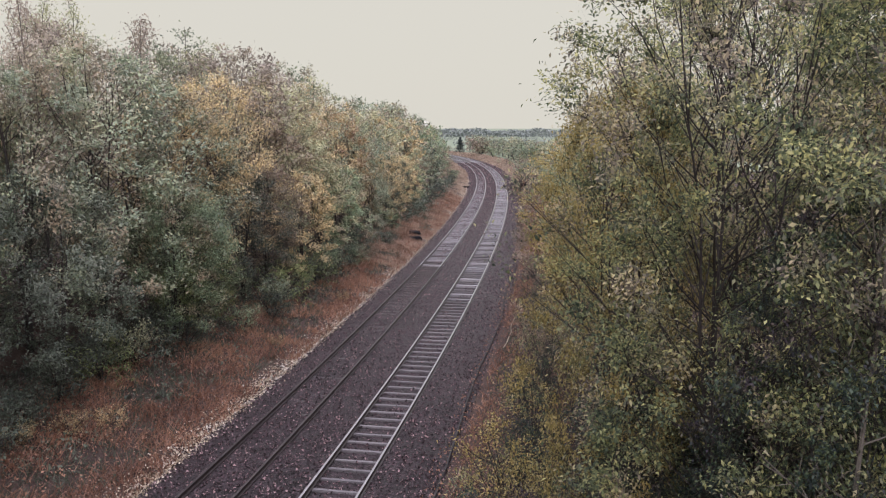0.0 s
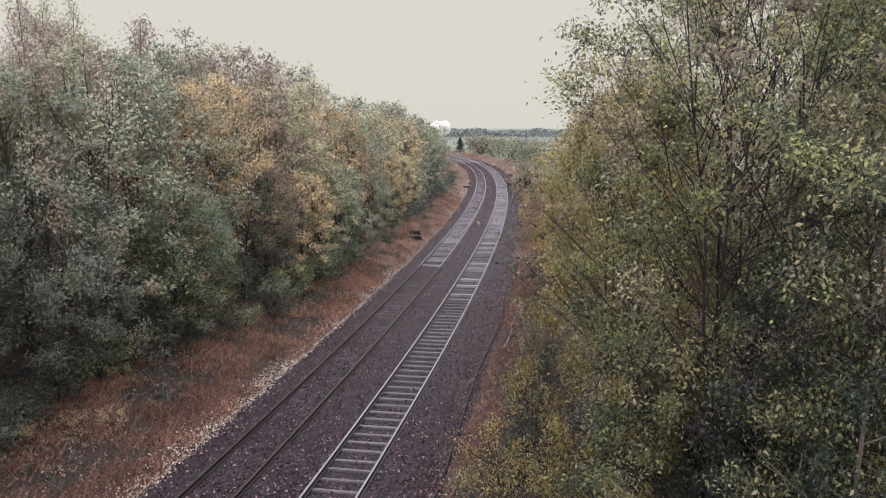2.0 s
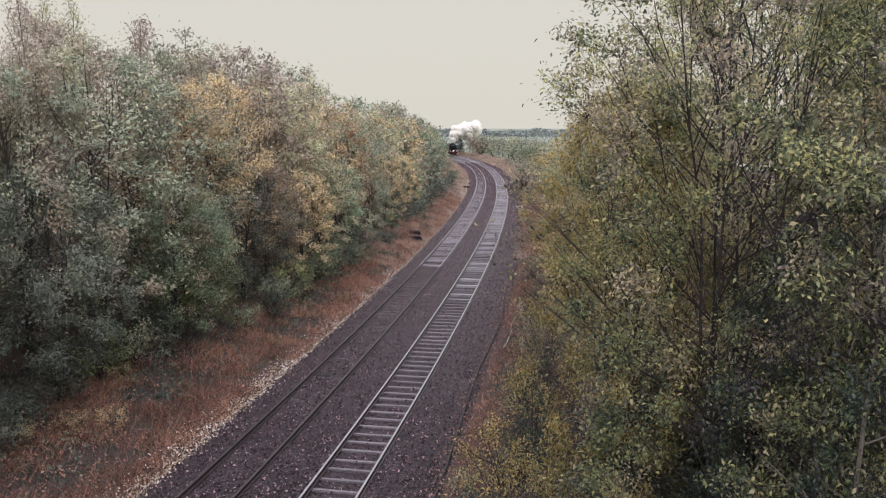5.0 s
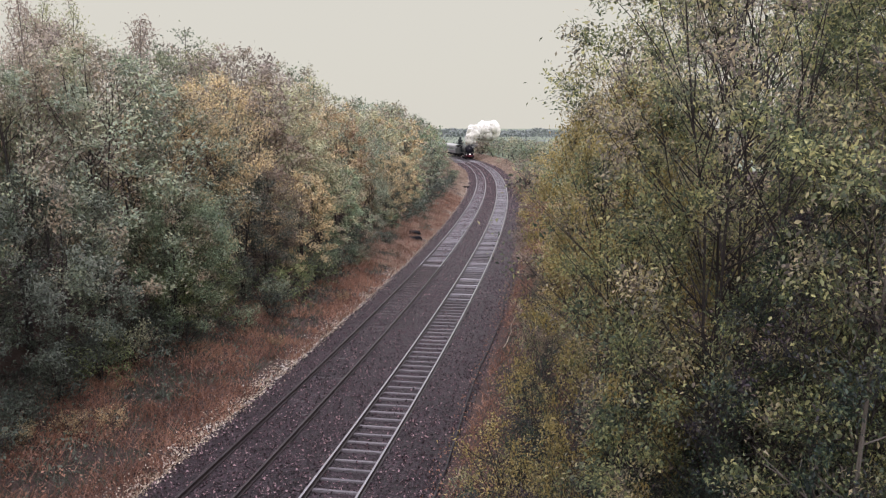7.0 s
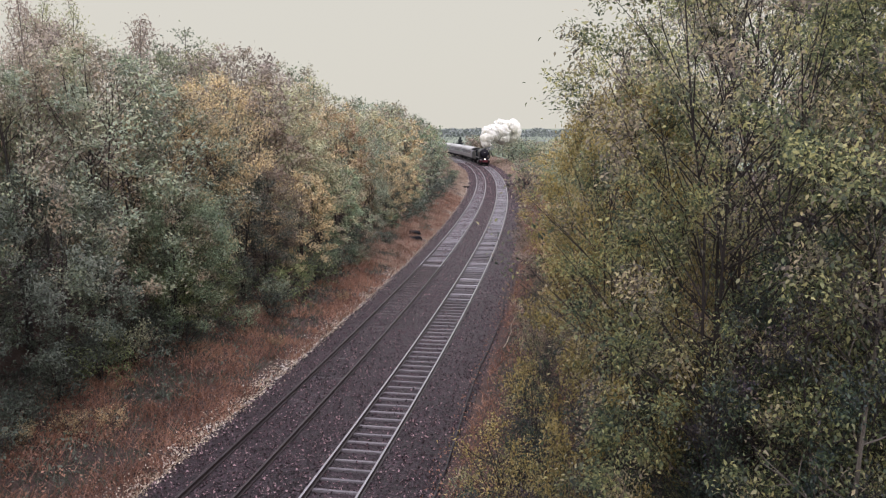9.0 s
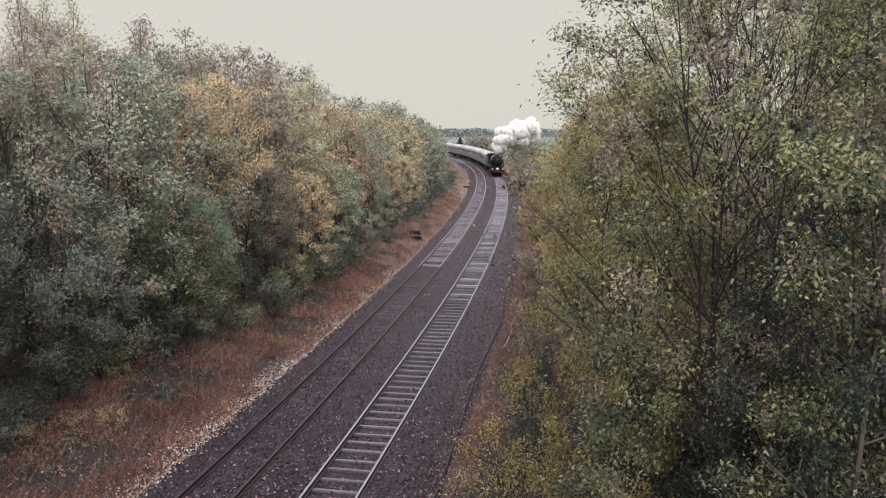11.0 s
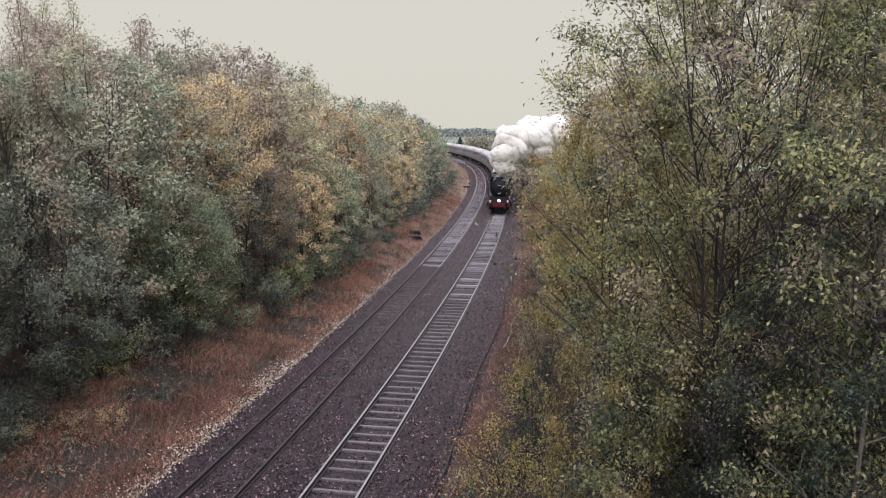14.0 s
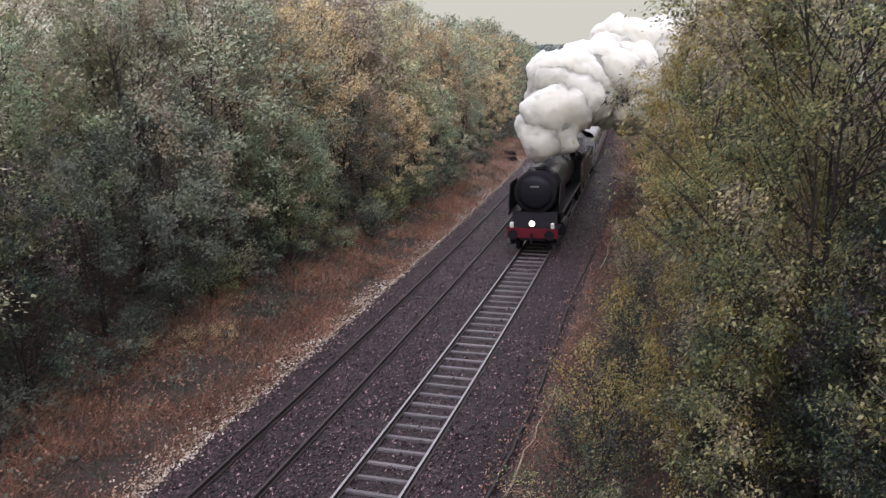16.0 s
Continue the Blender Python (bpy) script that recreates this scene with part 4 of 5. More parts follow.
# ---------------------------------------------------------------- ground cover
def build_cover():
    rng = np.random.default_rng(23)

    def blades(n, s0, s1, u0, u1, length, width, pw=1.0, patch=1.0):
        s = s0 + (s1 - s0) * rng.uniform(0, 1, n) ** 1.6
        u = u0 + (u1 - u0) * rng.uniform(0, 1, n) ** pw
        thick = np.sin(s * 0.83 + 2.1 * np.sin(u * 1.3)) + np.sin(u * 1.9 + s * 0.31) + 0.8 * np.sin(s * 2.7 - u * 2.2)
        keep = thick * patch > rng.normal(-0.5, 0.7, n)
        s, u = s[keep], u[keep]
        n = len(s)
        x, y, _ = on_line(s, u)
        z = ground_z(x, y, s, u)
        p = np.stack([x, y, z], 1)
        d = rng.normal(0, 0.55, (n, 3))
        d[:, 2] = rng.uniform(0.35, 1.0, n)
        d /= np.linalg.norm(d, axis=1)[:, None]
        side = np.cross(d, rng.normal(0, 1, (n, 3)))
        side /= np.linalg.norm(side, axis=1)[:, None]
        L = length * rng.uniform(0.4, 1.2, n)[:, None]
        w = width * (0.5 + s[:, None] / 40)
        return np.stack([p - side * w, p + side * w, p + d * L], 1).reshape(-1, 3)

    v = np.concatenate([blades(95000, 6, 110, -5.5, -10.2, 0.42, 0.012, 0.85), blades(28000, 8, 110, 3.0, 6.5, 0.4, 0.012)])
    ob = put_mesh("dry_grass", quads_mesh("dry_grass", v, 3), LEAF["dry"])
    tagged(ob, "rust-brown dry grass and bracken along the line", "grass", kind="stuff")
    v = np.concatenate([blades(38000, 55, 180, -5.5, -10.2, 0.42, 0.012, 0.85), blades(9000, 60, 170, 2.2, 6.5, 0.5, 0.012), blades(24000, 150, 290, 3.0, 9.0, 0.5, 0.014), blades(16000, 150, 290, -6.0, -16.0, 0.5, 0.014)])
    ob = put_mesh("straw_grass", quads_mesh("straw_grass", v, 3), LEAF["straw"])
    tagged(ob, "tan dead grass on the banks of the bend, paled for haze", "grass", kind="stuff")
    v = np.concatenate([blades(60000, 5, 90, -6.3, -12.0, 0.3, 0.016, 0.8, -1.0), blades(16000, 8, 60, 3.3, 9.0, 0.3, 0.016, 1.0, -1.0)])
    ob = put_mesh("green_undergrowth", quads_mesh("green_undergrowth", v, 3), LEAF["bramble"])
    tagged(ob, "patches of dark green grass and moss on the banks", "grass", kind="stuff")
    # fallen leaves on the bank and pale ones along the ballast edge
    n = 21000
    s = 6 + 140 * rng.uniform(0, 1, n) ** 1.7
    u = -5.5 + rng.normal(0, 0.22, n) - np.abs(rng.normal(0, 0.3, n))
    x, y, _ = on_line(s, u)
    z = np.maximum(ground_z(x, y, s, u), np.interp(u, (-6.3, -5.6, -5.2, -4.95), (-0.6, -0.36, -0.23, -0.19))) + rng.uniform(0.01, 0.06, n)
    v = leaves_at(rng, np.stack([x, y, z], 1), 0.085, up=2.0, slim=0.7)
    ob = put_mesh("fallen_leaves", quads_mesh("fallen_leaves", v), LEAF["fallen"])
    tagged(ob, "pale yellow fallen leaves along the ballast edge", "leaves", kind="stuff")
    n = 15000
    s = 6 + 70 * rng.uniform(0, 1, n) ** 1.4
    u = np.where(rng.uniform(0, 1, n) < 0.6, rng.uniform(-11.0, -5.6, n), rng.uniform(2.3, 5.2, n))
    x, y, _ = on_line(s, u)
    v = leaves_at(rng, np.stack([x, y, ground_z(x, y, s, u) + rng.uniform(0.1, 0.3, n)], 1), 0.09, up=2.0, slim=0.7)
    ob = put_mesh("bank_litter", quads_mesh("bank_litter", v), LEAF["dry"])
    tagged(ob, "scattered dead leaves on both banks", "leaves", kind="stuff")
    n = 15000
    left = rng.uniform(0, 1, n) < 0.62
    s = np.where(left, 6 + 48 * rng.uniform(0, 1, n) ** 1.3, 8 + 30 * rng.uniform(0, 1, n) ** 1.2)
    u = np.where(left, rng.uniform(-12.5, -7.2, n), rng.uniform(4.2, 10.0, n))
    keep = np.sin(s * 1.1 + u) + np.sin(u * 1.7 - s * 0.4) > rng.normal(-0.2, 0.6, n)
    s, u = s[keep], u[keep]
    x, y, _ = on_line(s, u)
    v = leaves_at(rng, np.stack([x, y, ground_z(x, y, s, u) + rng.uniform(0.05, 0.45, len(s)) * rng.uniform(0.3, 1, len(s))], 1), 0.12, up=1.4, slim=0.7, corners=3)
    ob = put_mesh("low_plants", quads_mesh("low_plants", v, 3), LEAF["bramble"])
    tagged(ob, "low broad-leaved green plants under the trees", "plants", kind="stuff")
    # loose stones
    n = 88000
    s = 9 + 200 * rng.uniform(0, 1, n) ** 1.9
    u = rng.uniform(-5.5, 2.9, n)
    ok = (np.abs(np.abs(u) - 0.752) > 0.1) & (np.abs(np.abs(u - TWO) - 0.752) > 0.1) & ((np.abs(u) > 0.8) | (rng.uniform(0, 1, n) < 0.5))
    s, u = s[ok], u[ok]
    x, y, _ = on_line(s, u)
    zb = np.interp(u, (-6.3, -5.6, -5.2, -4.95, -0.95, -0.65, 0.65, 0.95, 1.4, 1.9, 2.6, 3.4), (-0.6, -0.36, -0.23, -0.19, -0.16, -0.21, -0.21, -0.15, -0.17, -0.26, -0.36, -0.6))
    c = np.stack([x, y, zb + 0.02], 1)
    r = ((0.018 + 0.036 * rng.uniform(0, 1, len(s)) ** 1.5) * (1 + np.maximum(s - 60, 0) / 70))[:, None]
    e = [rng.normal(0, 1, (len(s), 3)) for _ in range(3)]
    tri = []
    six = []
    for k, b in enumerate(np.eye(3)):
        for sg in (1, -1):
            six.append(c + r * (b * sg * rng.uniform(0.7, 1.2, (len(s), 1)) + 0.3 * e[k]))
    for i in (0, 1):
        for j in (2, 3):
            for k in (4,):
                tri.append(np.stack([six[i], six[j], six[k]] if (i + j + k) % 2 == 0 else [six[i], six[k], six[j]], 1))
    v = np.stack(tri, 1).reshape(-1, 3)
    ob = put_mesh("loose_stones", quads_mesh("loose_stones", v, 3), M["stone"])
    tagged(ob, "loose grey ballast stones between the rails", "stones", kind="stuff")


build_cover()


# ---------------------------------------------------------------- cable and stems by the cess
def build_cess():
    s = np.arange(4, 60, 0.8)
    rng = np.random.default_rng(31)
    pts = []
    for si in s:
        x, y, _ = on_line(si, 2.62 + 0.1 * math.sin(si * 0.35) + rng.normal(0, 0.015))
        pts.append((x, y, -0.3 + rng.normal(0, 0.01)))
    ob = put_mesh("lineside_cable", quads_mesh("lineside_cable", tube(pts, np.full(len(pts), 0.04), 6)), M["cable"])
    tagged(ob, "black cable lying along the ballast edge", "cable")
    for k, (a, b, u) in enumerate(((17, 24, 3.0), (36, 46, 3.35))):
        pts = []
        for si in np.arange(a, b, 0.7):
            x, y, _ = on_line(si, u + rng.normal(0, 0.05) + 0.03 * (si - a))
            pts.append((x, y, zg(x, y) + 0.12 + rng.normal(0, 0.03)))
        ob = put_mesh("dead_stem", quads_mesh("dead_stem", tube(pts, np.linspace(0.03, 0.012, len(pts)), 5)), M["pale_stem"])
        tagged(ob, "pale dead stem lying beside the ballast", "stem", "dead stems")
    for s_, u in ((68, -6.5), (70, -6.9), (128, -5.9)):
        x, y, h = on_line(s_, u)
        bm = box(-0.5, 0.5, -0.3, 0.3, -0.2, 0.3, 0.06)
        for v in bm.verts:
            v.co += Vector(rng.normal(0, 0.06, 3))
        ob = part("lineside_block", bm, M["soot"], None)
        ob.matrix_basis = pose(x, y, zg(x, y), 0, 0, 30)
        tagged(ob, "dark weathered block lying on the brown bank", "block")


build_cess()


# ---------------------------------------------------------------- the train
def disc_wheel(r, x, y, w=0.13, n=28):
    return cyl((x - w / 2, y, r), (x + w / 2, y, r), r, None, n)


def lathe(profile, axis_y, n=32):
    """A body turned about an axis along y at height axis_y, from (y, radius) pairs."""
    verts, faces = [], []
    for y, r in profile:
        for i in range(n):
            a = 2 * math.pi * i / n
            verts.append((r * math.cos(a), y, axis_y + r * math.sin(a)))
    for j in range(len(profile) - 1):
        for i in range(n):
            k = (i + 1) % n
            faces.append((j * n + i, j * n + k, (j + 1) * n + k, (j + 1) * n + i))
    bm = bmesh.new()
    vs = [bm.verts.new(v) for v in verts]
    for f in faces:
        bm.faces.new([vs[i] for i in f])
    bmesh.ops.recalc_face_normals(bm, faces=bm.faces[:])
    return bm


def plate(points, x, thick):
    """An upright plate across x with an outline of (y, z) points."""
    bm = bmesh.new()
    a = [bm.verts.new((x - thick / 2, y, z)) for y, z in points]
    b = [bm.verts.new((x + thick / 2, y, z)) for y, z in points]
    n = len(points)
    bm.faces.new(a)
    bm.faces.new(b[::-1])
    for i in range(n):
        bm.faces.new((a[i], b[i], b[(i + 1) % n], a[(i + 1) % n]))
    bmesh.ops.recalc_face_normals(bm, faces=bm.faces[:])
    return bm


AXLES = (-4.7, -6.75, -8.85)


def build_loco():
    L = new("steam_locomotive")
    tagged(L, "black steam locomotive with red buffer beam and lit lamp", "locomotive")
    part("boiler", lathe([(-3.0, 0.97), (-6.5, 1.0), (-9.6, 1.05), (-9.6, 0.0)], 2.82), M["green_paint"], L, smooth=True)
    box_ = part("smokebox", lathe([(-0.98, 0.0), (-0.98, 1.0), (-1.03, 1.05), (-3.0, 1.05)], 2.84), M["soot"], L, smooth=True)
    part("smokebox_door", lathe([(-0.80, 0.0), (-0.82, 0.28), (-0.88, 0.6), (-0.97, 0.84), (-1.0, 0.84)], 2.84), M["black"], box_, smooth=True)
    part("number_plate", box(-0.22, 0.22, -0.84, -0.80, 3.14, 3.22), M["steel"], box_, "pale plate")
    part("door_wheel", merge(cyl((0, -0.72, 2.75), (0, -0.82, 2.75), 0.05, None, 12), box(-0.03, 0.03, -0.76, -0.72, 2.45, 2.75)), M["soot"], box_)
    part("chimney", merge(cyl((0, -1.95, 3.5), (0, -1.95, 3.92), 0.42, 0.36), cyl((0, -1.95, 3.92), (0, -1.95, 4.02), 0.43, 0.4)), M["soot"], L)
    part("dome", cyl((0, -6.2, 3.55), (0, -6.2, 3.88), 0.4, 0.26), M["green_paint"], L, smooth=True)
    part("safety_valve", merge(cyl((-0.2, -8.6, 3.6), (-0.2, -8.6, 3.9), 0.08, 0.07, 12), cyl((0.2, -8.6, 3.6), (0.2, -8.6, 3.9), 0.08, 0.07, 12)), M["steel"], L)
    for x in (-0.45, 0.45):
        part("handrail", cyl((x * 2.02, -1.2, 3.05), (x * 2.1, -9.4, 3.12), 0.022, None, 8), M["steel"], L, "bright steel handrail")
    for sx in (-1, 1):
        part("smoke_deflector", plate([(-0.75, 1.9), (-0.6, 2.4), (-0.95, 3.3), (-2.9, 3.3), (-3.0, 1.9)], sx * 1.22, 0.035), M["black"], L)
        part("running_board", merge(box(sx * 0.75 if sx > 0 else -1.32, 1.32 if sx > 0 else -0.75, -9.6, -1.0, 1.86, 1.92), box(min(sx * 1.29, sx * 1.32), max(sx * 1.29, sx * 1.32), -9.6, -1.0, 1.7, 1.92)), M["black"], L)
        # added pale strip that draws the bright highlight on the board
        part("board_edge", box(min(sx * 1.322, sx * 1.34), max(sx * 1.322, sx * 1.34), -9.5, -1.2, 1.84, 1.925), M["steel"], L, "pale steel strip drawing the highlight along the running board")
        part("cylinder", merge(cyl((sx * 1.08, -1.6, 0.98), (sx * 1.08, -2.9, 0.98), 0.36, None, 20), cyl((sx * 1.0, -1.5, 1.45), (sx * 1.0, -3.0, 1.45), 0.2, None, 16)), M["black"], L)
        part("front_step", merge(box(sx * 1.0 - 0.14, sx * 1.0 + 0.14, -0.5, -0.25, 0.45, 0.49), box(sx * 1.0 - 0.14, sx * 1.0 + 0.14, -0.52, -0.48, 0.45, 0.85)), M["black"], L)
        bf = part("buffer", merge(cyl((sx * 0.87, 0.0, 1.06), (sx * 0.87, 0.32, 1.06), 0.13, 0.11, 16), cyl((sx * 0.87, 0.3, 1.06), (sx * 0.87, 0.36, 1.06), 0.23, None, 20)), M["soot"], L)
        sl = part("side_lamp", merge(box(sx * 0.98 - 0.08, sx * 0.98 + 0.08, -0.14, 0.04, 1.32, 1.58, 0.02), cyl((sx * 0.98, 0.03, 1.46), (sx * 0.98, 0.07, 1.46), 0.075, None, 16)), M["white_paint"], L, "white-painted lamp")
        part("coupling_rod", box(sx * 1.0 - 0.03, sx * 1.0 + 0.03, -9.0, -4.6, 0.72, 0.84), M["steel"], L, "bright steel rod")
        part("connecting_rod", box(sx * 1.1 - 0.03, sx * 1.1 + 0.03, -6.8, -2.9, 0.85, 0.97), M["steel"], L, "bright steel rod")
        part("cab_side", plate([(-9.5, 1.25), (-9.5, 3.1), (-11.6, 3.1), (-11.6, 2.3), (-11.35, 1.25)], sx * 1.31, 0.04), M["green_paint"], L)
        part("cab_window", box(sx * 1.31 - 0.03, sx * 1.31 + 0.03, -10.6, -9.9, 2.4, 2.9), M["glass"], L)
        part("spectacle_glass", box(sx * 0.95 - 0.17, sx * 0.95 + 0.17, -9.49, -9.45, 2.75, 3.2), M["glass"], L)
    part("platform", merge(box(-1.3, 1.3, -0.98, -0.03, 1.28, 1.34), plate([(-0.62, 1.3), (-1.0, 1.9), (-1.05, 1.9), (-1.05, 1.3)], 0, 2.2)), M["soot"], L)
    part("buffer_beam", box(-1.24, 1.24, -0.06, 0.0, 0.82, 1.32, 0.015), M["red"], L, "red buffer beam")
    part("coupling_hook", merge(cyl((0, 0.0, 1.02), (0, 0.22, 1.02), 0.05, None, 10), box(-0.05, 0.05, 0.14, 0.2, 0.6, 1.0)), M["soot"], L)
    hl = part("headlamp", merge(box(-0.13, 0.13, -0.2, -0.02, 1.34, 1.72, 0.03), cyl((0, -0.11, 1.72), (0, -0.11, 1.8), 0.05, None, 10)), M["black"], L)
    part("lens", cyl((0, -0.02, 1.54), (0, 0.03, 1.54), 0.15, 0.13, 24), M["lamp"], hl, "glowing white lamp lens")
    part("cab_roof", lathe_roof(-9.4, -12.0, 1.34, 3.08, 3.72), M["soot"], L, smooth=True)
    part("cab_front", box(-1.29, 1.29, -9.55, -9.5, 1.3, 3.5), M["green_paint"], L)
    part("frame", box(-0.6, 0.6, -11.5, -0.06, 0.7, 1.3), M["soot"], L)
    part("firebox", box(-0.6, 0.6, -10.5, -7.3, 1.0, 2.2, 0.05), M["soot"], L)
    for x in (-0.775, 0.775):
        part("ash_guard", box(x - 0.075, x + 0.075, -0.6, -0.5, 0.14, 0.8), M["soot"], L)
    for y in (-1.2, -3.35):
        part("bogie_wheelset", merge(disc_wheel(0.48, -0.75, y), disc_wheel(0.48, 0.75, y), cyl((-0.75, y, 0.48), (0.75, y, 0.48), 0.08, None, 10)), M["soot"], L)
    wheels = []
    for y in AXLES:
        w = part("driving_wheelset", merge(disc_wheel(0.98, -0.75, 0, 0.13), disc_wheel(0.98, 0.75, 0, 0.13), box(-0.84, 0.84, -0.08, 0.08, 0.3, 1.7),
                 cyl((-0.75, 0, 0.98), (0.75, 0, 0.98), 0.1, None, 10)), M["soot"], L)
        for v in w.data.vertices:
            v.co.z -= 0.98
        w.location = (0, y, 0.98)
        wheels.append(w)
    return L, wheels


def lathe_roof(y0, y1, half, z_side, z_top, n=14):
    """A curved roof shell between y0 and y1."""
    bm = bmesh.new()
    rows = []
    for y in (y0, y1):
        top, low = [], []
        for i in range(n + 1):
            a = math.pi * i / n
            x, z = -half * math.cos(a), z_side + (z_top - z_side) * math.sin(a) ** 0.8
            top.append(bm.verts.new((x, y, z)))
            low.append(bm.verts.new((x * 0.97, y, z - 0.05)))
        rows.append((top, low))
    (t0, l0), (t1, l1) = rows
    for i in range(n):
        bm.faces.new((t0[i], t0[i + 1], t1[i + 1], t1[i]))
        bm.faces.new((l0[i], l1[i], l1[i + 1], l0[i + 1]))
        bm.faces.new((t0[i], l0[i], l0[i + 1], t0[i + 1]))
        bm.faces.new((t1[i], t1[i + 1], l1[i + 1], l1[i]))
    for i in (0, n):
        bm.faces.new((t0[i], t1[i], l1[i], l0[i]))
    bmesh.ops.recalc_face_normals(bm, faces=bm.faces[:])
    return bm


def build_tender():
    T = new("tender")
    tagged(T, "black coal tender behind the locomotive", "tender")
    part("tank", box(-1.3, 1.3, -7.4, -0.3, 1.25, 2.75, 0.04), M["green_paint"], T)
    for sx in (-1, 1):
        part("coal_rail", plate([(-0.3, 2.7), (-0.3, 3.1), (-5.0, 3.1), (-5.4, 2.7)], sx * 1.2, 0.04), M["green_paint"], T)
    rng = np.random.default_rng(4)
    bm = bmesh.new()
    bmesh.ops.create_grid(bm, x_segments=12, y_segments=30, size=0.5)
    for v in bm.verts:
        x, y = v.co.x * 2.3, -2.7 + v.co.y * 4.6
        v.co = Vector((x, y, 2.78 + 0.45 * (1 - (x / 1.2) ** 2) + rng.normal(0, 0.06)))
    part("coal", bm, M["soot"], T, "heap of black coal")
    part("underframe", box(-1.15, 1.15, -7.5, -0.2, 0.95, 1.25), M["soot"], T)
    for y in (-1.6, -3.8, -6.0):
        part("wheelset", merge(disc_wheel(0.6, -0.75, y), disc_wheel(0.6, 0.75, y), cyl((-0.75, y, 0.6), (0.75, y, 0.6), 0.08, None, 10)), M["soot"], T)
    return T


def build_coach():
    C = new("railway_coach")
    tagged(C, "grey passenger coach with pale roof and dark windows", "coach", "coaches of the train")
    part("body", box(-1.36, 1.36, -19.6, -0.2, 1.15, 3.2, 0.05), M["coach"], C)
    part("roof", lathe_roof(-0.15, -19.65, 1.38, 3.15, 3.82), M["coach_roof"], C, "pale grey roof", True)
    for sx in (-1, 1):
        part("lower_panel", box(min(sx * 1.36, sx * 1.375), max(sx * 1.36, sx * 1.375), -19.5, -0.3, 1.17, 2.0), M["coach_low"], C)
        for i in range(9):
            y = -1.5 - i * 2.05
            part("window", box(min(sx * 1.36, sx * 1.372), max(sx * 1.36, sx * 1.372), y - 0.62, y + 0.62, 2.15, 2.95), M["glass"], C)
    for i in range(5):
        part("roof_vent", cyl((0, -2.5 - i * 3.6, 3.78), (0, -2.5 - i * 3.6, 3.95), 0.16, 0.12, 10), M["coach_roof"], C)
    part("end_gangway", merge(box(-0.55, 0.55, -0.2, 0.05, 1.2, 3.3), box(-0.55, 0.55, -19.85, -19.6, 1.2, 3.3)), M["soot"], C)
    part("underframe", box(-1.2, 1.2, -19.3, -0.5, 0.8, 1.15), M["soot"], C)
    for y in (-3.2, -16.6):
        part("bogie", merge(box(-1.05, 1.05, y - 1.7, y + 1.7, 0.4, 0.75), *[disc_wheel(0.46, x, y + d) for x in (-0.75, 0.75) for d in (-1.25, 1.25)]), M["soot"], C)
    return C


LOCO, DRIVERS = build_loco()
TENDER = build_tender()
COACH = [build_coach()]
for k in range(8):
    COACH.append(copy_thing(COACH[0], pose(0, 0, 0)))

# front of the train, metres along the line at seconds
RUN_T = (0.0, 2.0, 4.0, 6.0, 7.0, 8.0, 9.0, 10.2, 11.4, 12.0, 12.5, 13.0, 13.5, 14.0, 14.5, 15.0, 15.5, 16.0)
RUN_S = (320, 295, 268, 239.5, 224.5, 208.5, 191.5, 168.5, 143.5, 130.5, 120.5, 110.0, 99.3, 88.0, 76.0, 63.5, 50.5, 37.1)


def front(t):
    return float(np.interp(t, RUN_T, RUN_S))


def unit_pose(t, back, length):
    """Pose of a vehicle whose front lies `back` metres behind the train's front."""
    s = front(t) + back
    x0, y0, _ = on_line(s)
    x1, y1, _ = on_line(s + length)
    return pose(float(x0), float(y0), 0, 0, 0, math.degrees(math.atan2(-(x0 - x1), y0 - y1)))


# ---------------------------------------------------------------- steam
def puff_form(seed, rough=1.0):
    """One billow: a ball with a few swellings."""
    bm = bmesh.new()
    bmesh.ops.create_icosphere(bm, subdivisions=3, radius=1.0)
    o = Vector((seed * 7.3, seed * 3.1, seed * 1.7))
    for v in bm.verts:
        d = v.co.normalized()
        v.co = d * (0.95 + rough * (0.3 * noise.noise(d * 1.3 + o) + 0.22 * noise.noise(d * 2.8 + o) + 0.12 * abs(noise.noise(d * 6 + o))))
    return bm


def path_of_steam(L):
    """Middle of the plume, L metres from the chimney along its drift."""
    return (0.36 * L + 0.018 * L * L + 0.3 * min(1.0, L), 0.85 * L, 0.5 + 2.9 * (1 - math.exp(-L / 1.0)) + 0.05 * L)


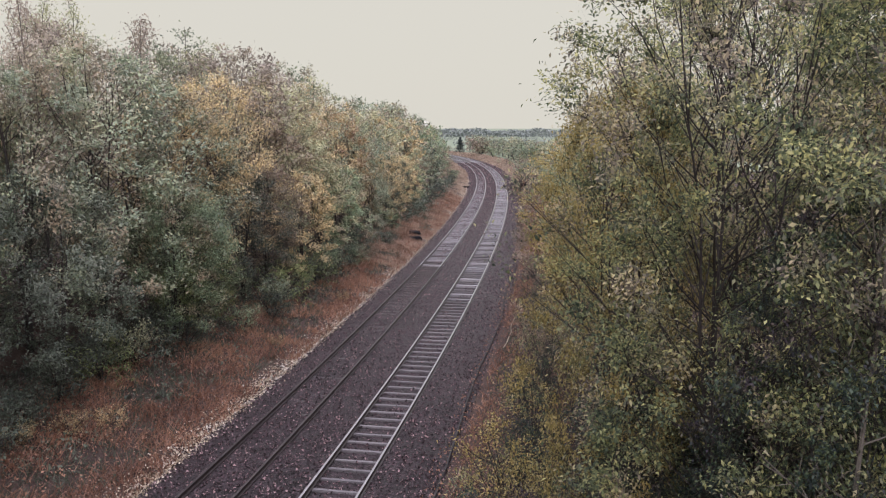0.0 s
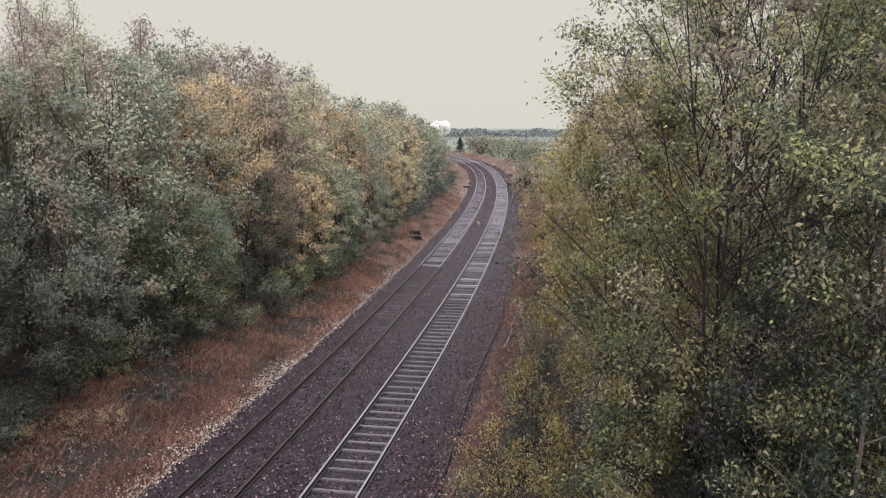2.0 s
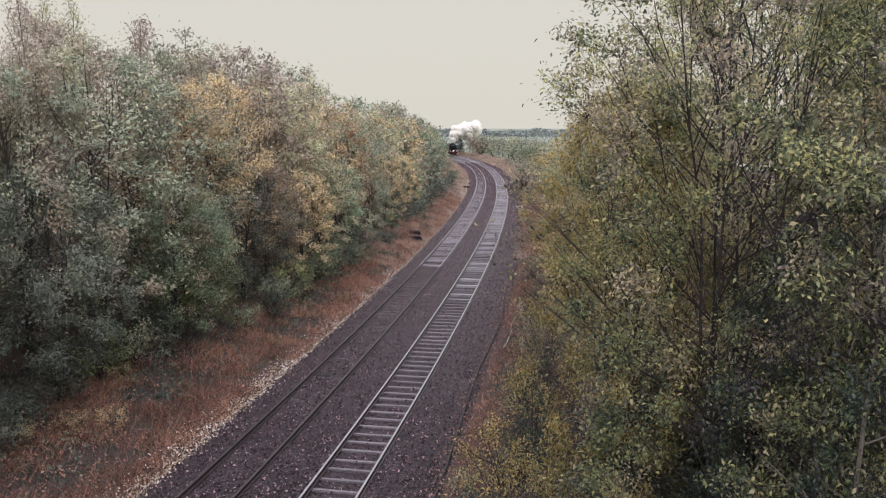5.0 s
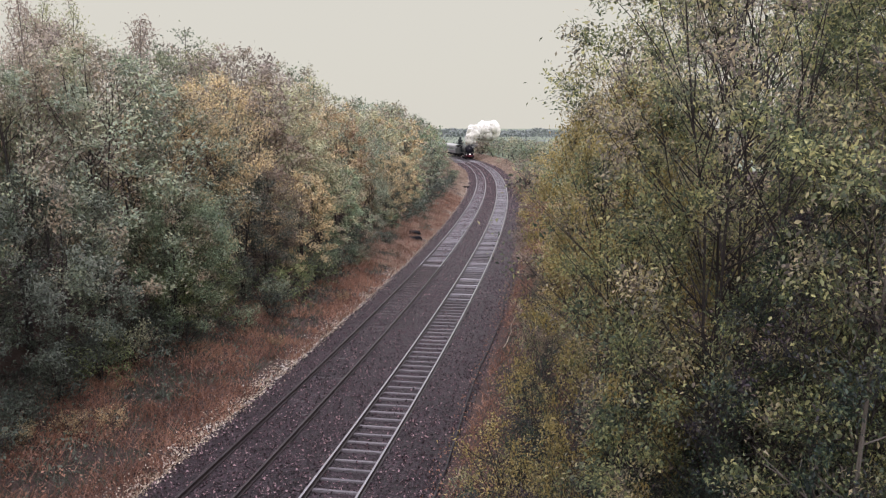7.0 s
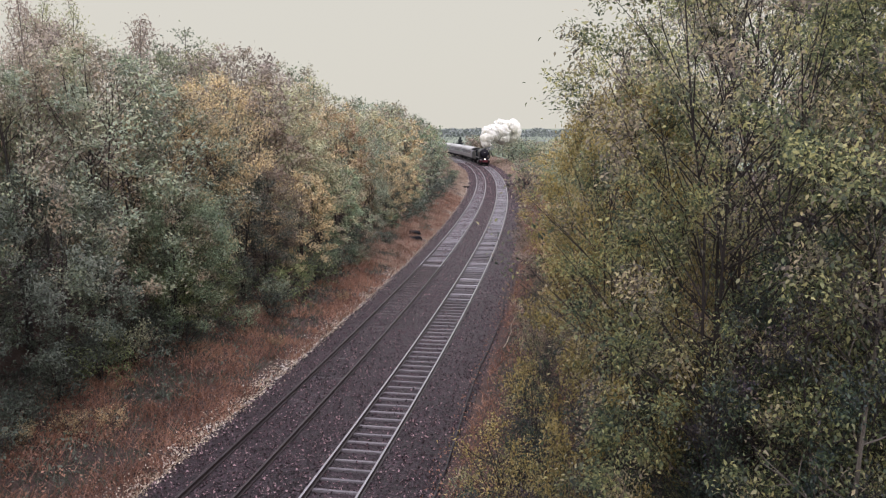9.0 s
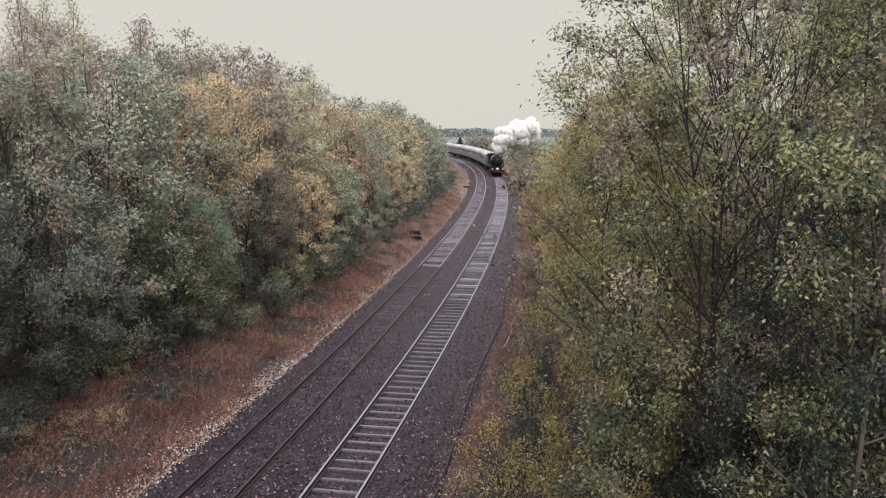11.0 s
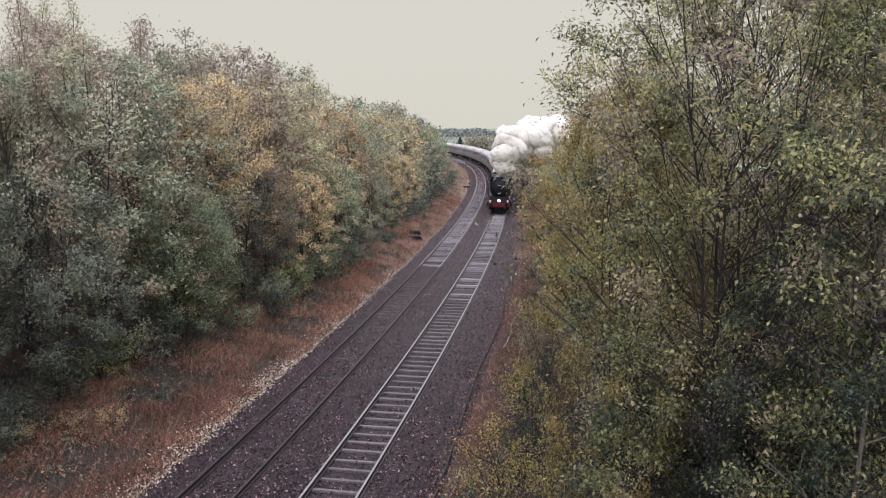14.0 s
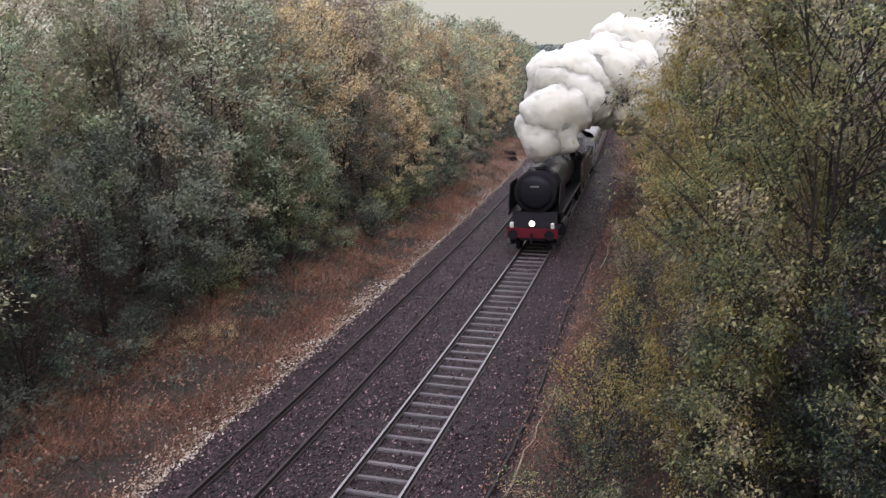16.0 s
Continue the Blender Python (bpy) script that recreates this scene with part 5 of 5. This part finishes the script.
def build_steam():
    rng = np.random.default_rng(8)
    P = new("steam_plume")
    tagged(P, "white billowing steam from the locomotive chimney", "steam")
    billows = []
    n = 9
    for i in range(n):
        L0, L1 = 12 * (i / n) ** 1.25, 12 * ((i + 1) / n) ** 1.25
        mid = Vector(path_of_steam((L0 + L1) / 2))
        bms = []
        for k in range(26):
            L = L0 + (L1 - L0) * (-0.15 + 1.3 * (k + 0.5) / 26) if i else L1 * (k + 0.5) / 26
            q = max(L, 0.0) / 12
            wide = min(1.0, L / 0.6) * (0.62 + 1.1 * q ** 0.6)
            r = (0.5 + 1.2 * q ** 0.5) * rng.uniform(0.7, 1.05)
            bm = puff_form(i * 26 + k)
            c = Vector(path_of_steam(L)) + Vector(np.clip(rng.normal(0, 1, 3), -1.6, 1.6)) * wide * 0.6 - mid
            bm.transform(Matrix.Translation(c) @ Matrix.Scale(r, 4))
            bms.append(bm)
        ob = part("billow", merge(*bms), M["steam"], P, "white billow of steam", True)
        # one skin over the swellings
        skin = ob.modifiers.new("skin", "REMESH")
        skin.mode, skin.voxel_size, skin.use_smooth_shade = "VOXEL", 0.2 + 0.12 * (i / n), True
        ease = ob.modifiers.new("ease", "SMOOTH")
        ease.factor, ease.iterations = 0.6, 20
        fine = ob.modifiers.new("fine", "SUBSURF")
        fine.levels = fine.render_levels = 1
        for size, depth in ((0.8, 0.5), (0.25, 0.16)):
            curl = bpy.data.textures.new("curl", "CLOUDS")
            curl.noise_scale, curl.noise_depth = size, 2
            swell = ob.modifiers.new("swell", "DISPLACE")
            swell.texture, swell.strength, swell.mid_level, swell.texture_coords = curl, depth, 0.4, "LOCAL"
        billows.append((ob, tuple(mid), 0.0, rng.uniform(-4, 4), 0.6 + i * 0.08, rng.uniform(0, 6)))
    # thin steam drifting back along the boiler
    for i in range(14):
        L = i * 0.75
        r = 0.45 + 0.05 * L
        bm = puff_form(200 + i)
        bm.transform(Matrix.Diagonal((r, r * 1.7, r * 0.7, 1)))
        ob = part("wisp", bm, M["wisp"], P, "thin grey-white wisp of steam", True)
        billows.append((ob, (0.5 + 0.14 * L + rng.normal(0, 0.3), 0.3 + L, 0.1 + rng.normal(0, 0.3)), 0.0, rng.uniform(-6, 6), 0.5, rng.uniform(0, 6)))
    return P, billows


PLUME, PUFFS = build_steam()


# ---------------------------------------------------------------- the tracks
def rail_part(u, s, parent, dull):
    web = [(u - 0.07, -0.155), (u - 0.065, -0.135), (u - 0.012, -0.12), (u - 0.012, -0.045), (u - 0.036, -0.035), (u - 0.036, -0.006), (u - 0.03, 0.0)]
    prof = web + [(2 * u - a, z) for a, z in web[::-1]]
    v, f = sweep(s, prof)
    r = put_mesh("rail", mesh_of("rail", v, f), M["rail"], parent)
    v, f = sweep(s, [(u - 0.034, 0.0), (u - 0.029, 0.003), (u + 0.029, 0.003), (u + 0.034, 0.0)])
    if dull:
        # dull up to 55 m; the bright head beyond paints in grazing sheen
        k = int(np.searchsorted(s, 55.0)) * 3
        put_mesh("rail_head", mesh_of("rail_head", v, f[:k]), M["rail_head_dull"], r, "dull near stretch of the running surface")
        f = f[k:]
    put_mesh("rail_head", mesh_of("rail_head", v, f), M["rail_head"], r, "bright steel running surface")


def build_tracks():
    s = np.concatenate([np.arange(-40, 20, 2.0), np.arange(20, 460, 1.0)])
    rng = np.random.default_rng(2)
    for u, dull, mat in ((0.0, False, "sleeper"), (TWO, True, "sleeper_dark")):
        T = new("railway_track")
        tagged(T, "rusty dark rails half buried in ballast" if dull else "steel rails on pale grey sleepers", "railway track", "railway tracks")
        for k in (-1, 1):
            rail_part(u + k * 0.7525, s, T, dull)
        forms = []
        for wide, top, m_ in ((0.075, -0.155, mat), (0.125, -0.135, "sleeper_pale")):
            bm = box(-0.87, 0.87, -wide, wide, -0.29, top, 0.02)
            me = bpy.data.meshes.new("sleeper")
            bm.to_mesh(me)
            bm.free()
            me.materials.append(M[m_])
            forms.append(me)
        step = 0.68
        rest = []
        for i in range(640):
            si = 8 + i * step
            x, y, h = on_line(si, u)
            # past about 60 m sleepers take the wider, paler form
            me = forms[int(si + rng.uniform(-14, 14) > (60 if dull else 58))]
            m = pose(float(x), float(y), rng.normal(0, 0.009) - (0.045 * min(max((52 - si) / 24, 0), 1) if dull else 0), 0, 0, -math.degrees(float(h)) + rng.normal(0, 0.6))
            if i < 290:
                ob = new("sleeper", me)
                ob.parent = T
                ob.matrix_basis = m
            else:
                rest.append(m)
        vs = np.array([v.co[:] for v in me.vertices])
        fs = [tuple(p.vertices) for p in me.polygons]
        V, F = [], []
        for m in rest:
            b = len(V)
            V += [tuple(m @ Vector(q)) for q in vs]
            F += [tuple(b + i for i in q) for q in fs]
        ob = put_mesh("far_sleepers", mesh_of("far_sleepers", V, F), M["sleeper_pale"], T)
        ob["kind"] = "stuff"


build_tracks()


def motions():
    times = [i * 0.25 for i in range(65)]
    walk(LOCO, [(t, unit_pose(t, 0, 11.5)) for t in times])
    walk(TENDER, [(t, unit_pose(t, 11.9, 7.4)) for t in times])
    for k, c in enumerate(COACH):
        walk(c, [(t, unit_pose(t, 19.8 + k * 20.1, 19.6)) for t in times])
    fine = [i / 30 for i in range(481)]
    for w, y in zip(DRIVERS, AXLES):
        walk(w, [(t, pose(0, y, 0.98, -math.degrees((RUN_S[0] - front(t)) / 0.98), 0, 0)) for t in fine])
    rows = []
    for t in times:
        p = unit_pose(t, 0, 11.5) @ Vector((0, -1.95, 3.95))
        rows.append((t, pose(*p, 0, 0, 0)))
    walk(PLUME, rows)
    for ob, p, a, spin, r, ph in PUFFS:
        walk(ob, [(t, pose(p[0] + 0.14 * r * math.sin(t * 1.3 + ph), p[1] + 0.12 * r * math.cos(t * 1.1 + ph), p[2] + 0.16 * r * math.sin(t * 0.9 + 2 * ph),
                           spin * math.sin(t + ph), 1.5 * spin * math.sin(0.8 * t + ph), a)) for t in [k * 0.5 for k in range(33)]])
    for ob, a in SWAY:
        m = ob.matrix_basis.copy()
        loc, q, sc = m.decompose()
        e = q.to_euler()
        walk(ob, [(i * 0.4, pose(*loc, 0.35 * math.sin(i * 0.9 + a), 0.45 * math.sin(i * 0.7 + 2 * a), math.degrees(e.z))) for i in range(41)])
        ob.scale = sc


motions()
